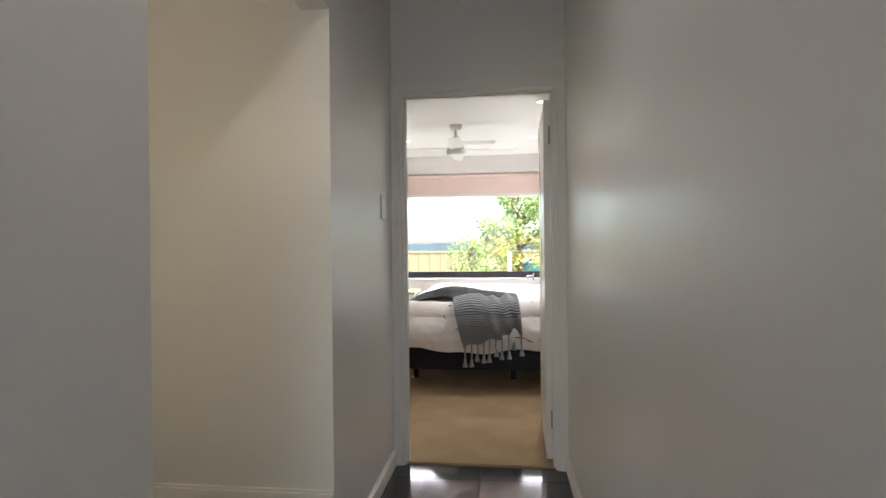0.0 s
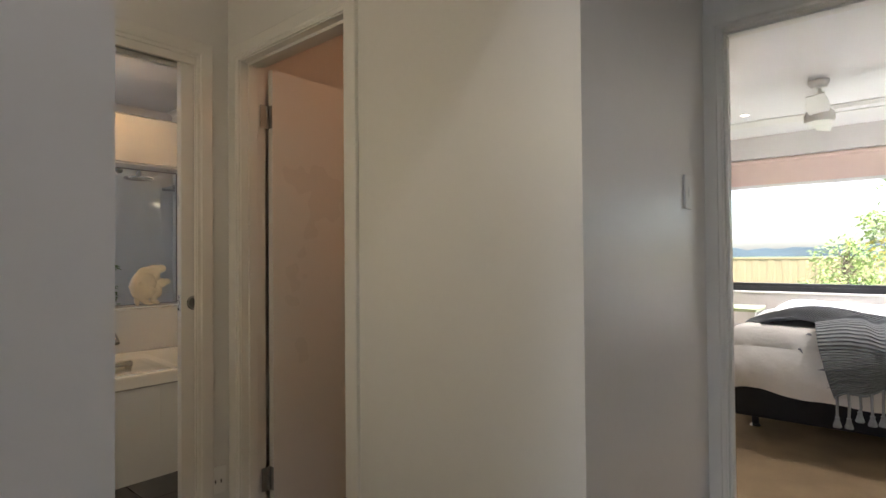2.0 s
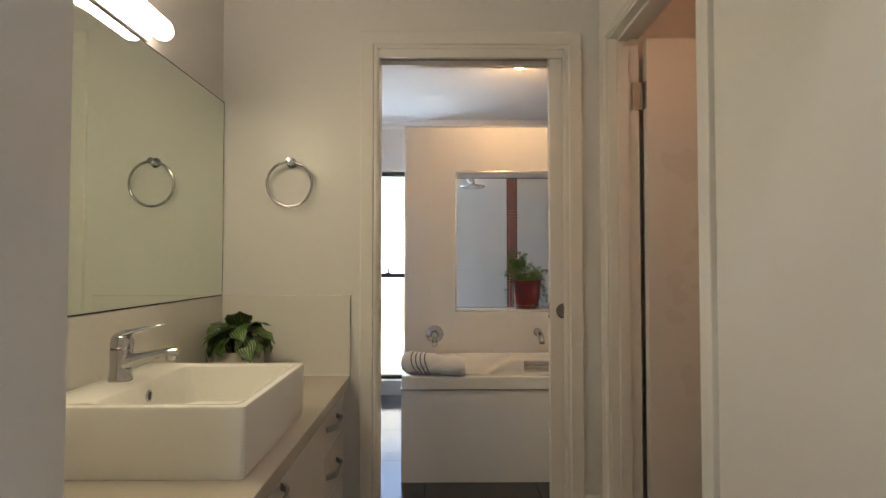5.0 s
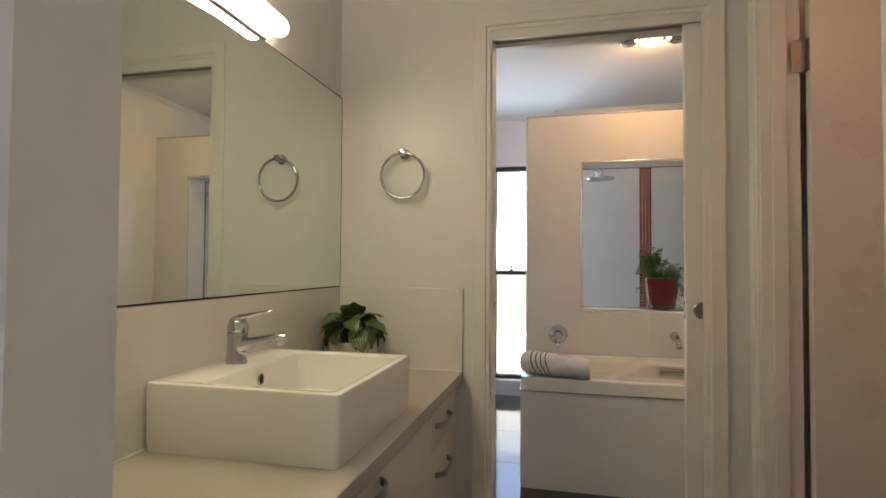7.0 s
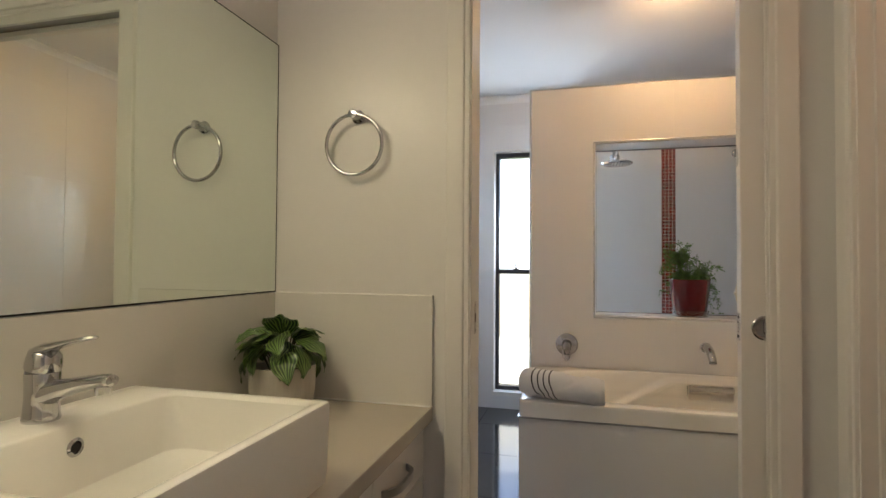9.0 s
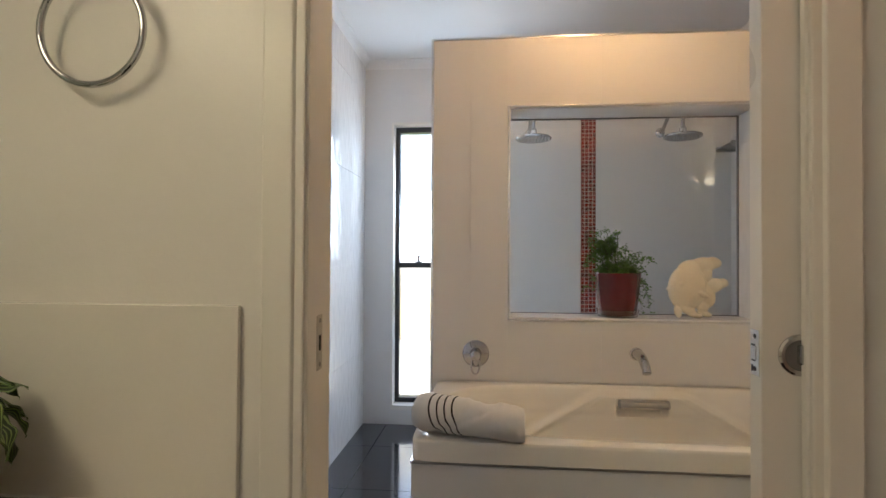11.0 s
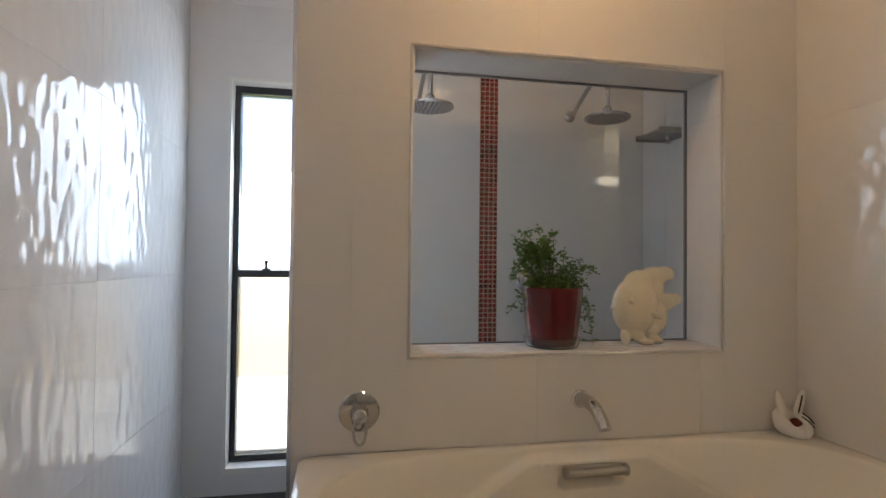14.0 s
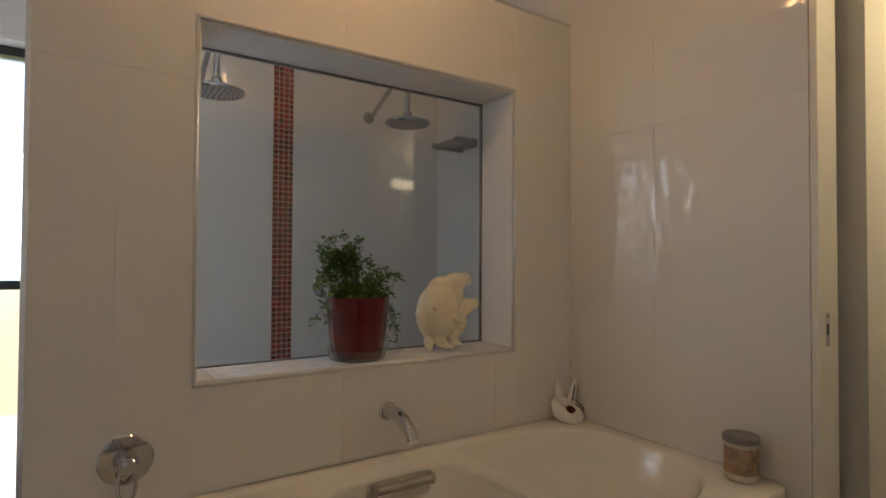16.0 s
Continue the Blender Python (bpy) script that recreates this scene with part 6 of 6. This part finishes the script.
def tree(at, height, spread, n, seed, blossom):
    rng = random.Random(seed)
    t = thing("garden_tree", at, "leafy garden tree with yellow blossom" if blossom else "bushy green garden shrub", "tree")
    x, y, z = at
    wood = bmesh.new()
    tube(wood, [(x, y, z - 0.05), (x + 0.05, y, z + height * 0.3), (x - 0.03, y + 0.04, z + height * 0.62), (x + 0.02, y, z + height * 0.95)], [0.07, 0.055, 0.035, 0.01], 8)
    tips = []
    for i in range(26):
        a, h = rng.uniform(0, 6.28), rng.uniform(0.22, 0.9)
        r = spread * (1.1 - 0.6 * h) * rng.uniform(0.5, 1.0)
        s = Vector((x, y, z + height * h * 0.8))
        e = Vector((x + r * math.cos(a), y + r * math.sin(a), z + height * h * 0.9 + 0.25))
        tube(wood, [s, s.lerp(e, 0.5) + Vector((0, 0, 0.08)), e], [0.02, 0.012, 0.004], 5)
        tips += [s.lerp(e, k) for k in (0.45, 0.7, 0.9, 1.05)]
    part("trunk", wood, BARK, t, "brown trunk and limbs")
    crown, bloom = bmesh.new(), bmesh.new()
    for i in range(n):
        c = rng.choice(tips) + Vector((rng.gauss(0, 0.11), rng.gauss(0, 0.11), rng.gauss(0, 0.10)))
        target = bloom if blossom and c.z < z + height * 0.52 and rng.random() < 0.5 else crown
        q = Euler((rng.uniform(-1.2, 1.2), rng.uniform(-1.2, 1.2), rng.uniform(0, 6.28))).to_matrix()
        s = rng.uniform(0.03, 0.065)
        target.faces.new([target.verts.new(c + q @ Vector(p)) for p in ((0, -s, 0), (s * 0.45, 0, 0.1 * s), (0, s, 0), (-s * 0.45, 0, 0.1 * s))])
    tagged(part("crown", crown, LEAFT, t, "loose green leaves"), kind="stuff")
    if blossom:
        tagged(part("blossom", bloom, BLOSSOM, t, "yellow blossom"), kind="stuff")


tree((0.35, 11.6, GZ0), 3.3, 1.05, 5200, 2, True)
tree((-1.0, 16.5, GZ0), 1.9, 0.9, 2200, 8, False)
pp = solid("garden_post", boxes((0.10, 0.17, 10.2, 10.27, GZ0, 1.12), bevel=0.006), PLASTIC, "white painted garden post", "post")
tk = thing("water_tank", (0.55, 12.9, GZ0), "dark green ribbed water tank in the garden", "tank")
part("shell", lathe(bmesh.new(), [(0.40 + 0.012 * (k % 2), 0.06 * k) for k in range(20)] + [(0.0, 1.22)], (0.55, 13.1, GZ0), seg=28), mat("green_tank", (0.03, 0.13, 0.11), 0.5), tk, "", True)
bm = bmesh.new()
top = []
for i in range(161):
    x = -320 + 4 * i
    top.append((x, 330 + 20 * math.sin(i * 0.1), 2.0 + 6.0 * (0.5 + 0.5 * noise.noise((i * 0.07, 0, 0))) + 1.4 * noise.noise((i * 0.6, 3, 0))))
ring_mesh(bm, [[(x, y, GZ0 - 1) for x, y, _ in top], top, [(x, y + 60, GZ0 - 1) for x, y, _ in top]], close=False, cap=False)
solid("backdrop", bm, HILL, "wooded hills in the distance, blue haze put into their colour", "hills", "structure", True)

# ---- pieces: floor and wall tiles, mosaic ----
FT = (0.60, 0.60)
for rect in ((-2.30, XL, YM, YW), (XL, XR, -1.5, YB), (WX0, WX1, YW, YW + 0.1)):
    lay_tiles(hall_floor, "z", 1, -0.008, rect, FT, (-0.098, 2.79 - 1.2), TILED, t=0.008, joint=0.004)
lay_tiles(bath_floor, "z", 1, -0.008, (XW, -2.31, YM, YN), FT, (-4.666, 0.574), TILED, t=0.008, joint=0.004)
WT = (0.60, 0.587)
OV = 1.092
MS0, MS1 = -3.575, -3.475
for u0, u1 in ((XW, MS0), (MS1, XSB)):
    lay_tiles(wall_bs, "y", 1, YM + 0.004, (u0, u1, 0.0, BATHZ), WT, (-4.13 if u1 == MS0 else -3.18, OV), TILEW)
lay_tiles(wall_bn, "y", -1, YN - 0.004, (XW, NX0, 0.0, BATHZ), WT, (-3.56, OV), TILEW)
for rect in ((1.018, NY0 - 0.009, 0.58, PTOP - 0.003), (NY1 + 0.009, YN - 0.011, 0.58, PTOP - 0.003), (NY0 - 0.009, NY1 + 0.009, 0.58, NZ0 - 0.009), (NY0 - 0.009, NY1 + 0.009, NZ1 + 0.009, PTOP - 0.003)):
    lay_tiles(partition, "x", 1, XP, rect, WT, (1.19, OV), TILEW, t=0.006, joint=0.001)
for rect in ((1.018, NY0 - 0.004, 0.0, PTOP), (NY1 + 0.004, YN - 0.011, 0.0, PTOP), (NY0 - 0.004, NY1 + 0.004, 0.0, NZ0 - 0.004), (NY0 - 0.004, NY1 + 0.004, NZ1 + 0.004, PTOP)):
    lay_tiles(partition, "x", -1, XPB, rect, WT, (1.19, OV), TILEW)
lay_tiles(partition, "y", -1, 1.016, (XPB, XP, 0.0, PTOP), (0.3, 0.587), (XPB, OV), TILEW)
# niche linings
lay_tiles(partition, "z", 1, NZ0, (XPB, XP, NY0, NY1), (0.4, 0.6), (XPB, NY0 + 0.05), TILEW, t=0.0075)
lay_tiles(partition, "z", 1, NZ1 - 0.0075, (XPB, XP, NY0, NY1), (0.4, 0.6), (XPB, NY0 + 0.05), TILEW, t=0.0074)
lay_tiles(partition, "y", 1, NY0, (XPB, XP, NZ0 + 0.008, NZ1 - 0.008), (0.4, 0.6), (XPB, OV), TILEW)
lay_tiles(partition, "y", -1, NY1, (XPB, XP, NZ0 + 0.008, NZ1 - 0.008), (0.4, 0.6), (XPB, OV), TILEW)
M20, M21 = 1.857, 1.952
for rect in ((1.16, M20, 0.0, BATHZ), (M21, YN - 0.011, 0.0, BATHZ), (M20, M21, 2.126, BATHZ)):
    lay_tiles(wall_sh, "x", 1, XSW, rect, WT, (M21, OV), TILEW)
for rect in ((YM + 0.011, WY0, 0.0, BATHZ), (WY0, WY1, 0.0, WZ0), (WY0, WY1, WZ1, BATHZ)):
    lay_tiles(wall_bw, "x", 1, XW, rect, WT, (M21, OV), TILEW)
lay_tiles(apron, "x", 1, FX - 0.014, (EY + 0.012, YN - 0.01, 0.0, 0.50), (0.9, 0.6), (EY + 0.012, 0.0), TILEW)
lay_tiles(apron, "y", -1, EY + 0.012, (XP + 0.004, FX - 0.012, 0.0, 0.50), (0.9, 0.6), (XP, 0.0), TILEW)

# red mosaic strips
part("mosaic_bed", boxes((MS0 + 0.001, MS1 - 0.001, YM + 0.004, YM + 0.0075, 0.0, BATHZ)), MGROUT, wall_bs, "pale mosaic grout")
part("mosaic_bed", boxes((XSW, XSW + 0.004, M20 + 0.001, M21 - 0.001, 0.0, 2.125)), MGROUT, wall_sh, "pale mosaic grout")
MP = 0.025
lay_tiles(wall_bs, "y", 1, YM + 0.0075, (MS0, MS1, 0.30, 2.15), (MP, MP), (MS0, 0.30), MOSAIC, t=0.004, joint=0.0034, chamfer=0.0008, name="mosaic_tile")


def joined_mosaic(parent, axis, face, rects, start):
    verts, faces = [], []
    for rect in rects:
        for a0, a1, b0, b1 in tile_cells(*rect, MP, MP, *start, 0.0042):
            n = len(verts)
            for d, e in ((0.0, 0.0), (0.0032, 0.0), (0.004, 0.0008)):
                for u, v in ((a0 + e, b0 + e), (a1 - e, b0 + e), (a1 - e, b1 - e), (a0 + e, b1 - e)):
                    verts.append((u, face + d, v) if axis == "y" else (face + d, u, v))
            for r in (0, 4):
                for i in range(4):
                    faces.append((n + r + i, n + r + (i + 1) % 4, n + r + 4 + (i + 1) % 4, n + r + 4 + i))
            faces.append((n + 8, n + 9, n + 10, n + 11))
    me = bpy.data.meshes.new("mosaic_tiles")
    me.from_pydata(verts, [], faces)
    me.materials.append(MOSAICS)
    ob = new("mosaic_tiles", me)
    ob.parent = parent
    return tagged(ob, "red glass mosaic tiles", kind="stuff")


joined_mosaic(wall_bs, "y", YM + 0.0075, ((MS0, MS1, 0.0, 0.30), (MS0, MS1, 2.15, BATHZ)), (MS0, 0.30))
joined_mosaic(wall_sh, "x", XSW + 0.004, ((M20, M21, 0.0, 2.125),), (M20, 0.0))
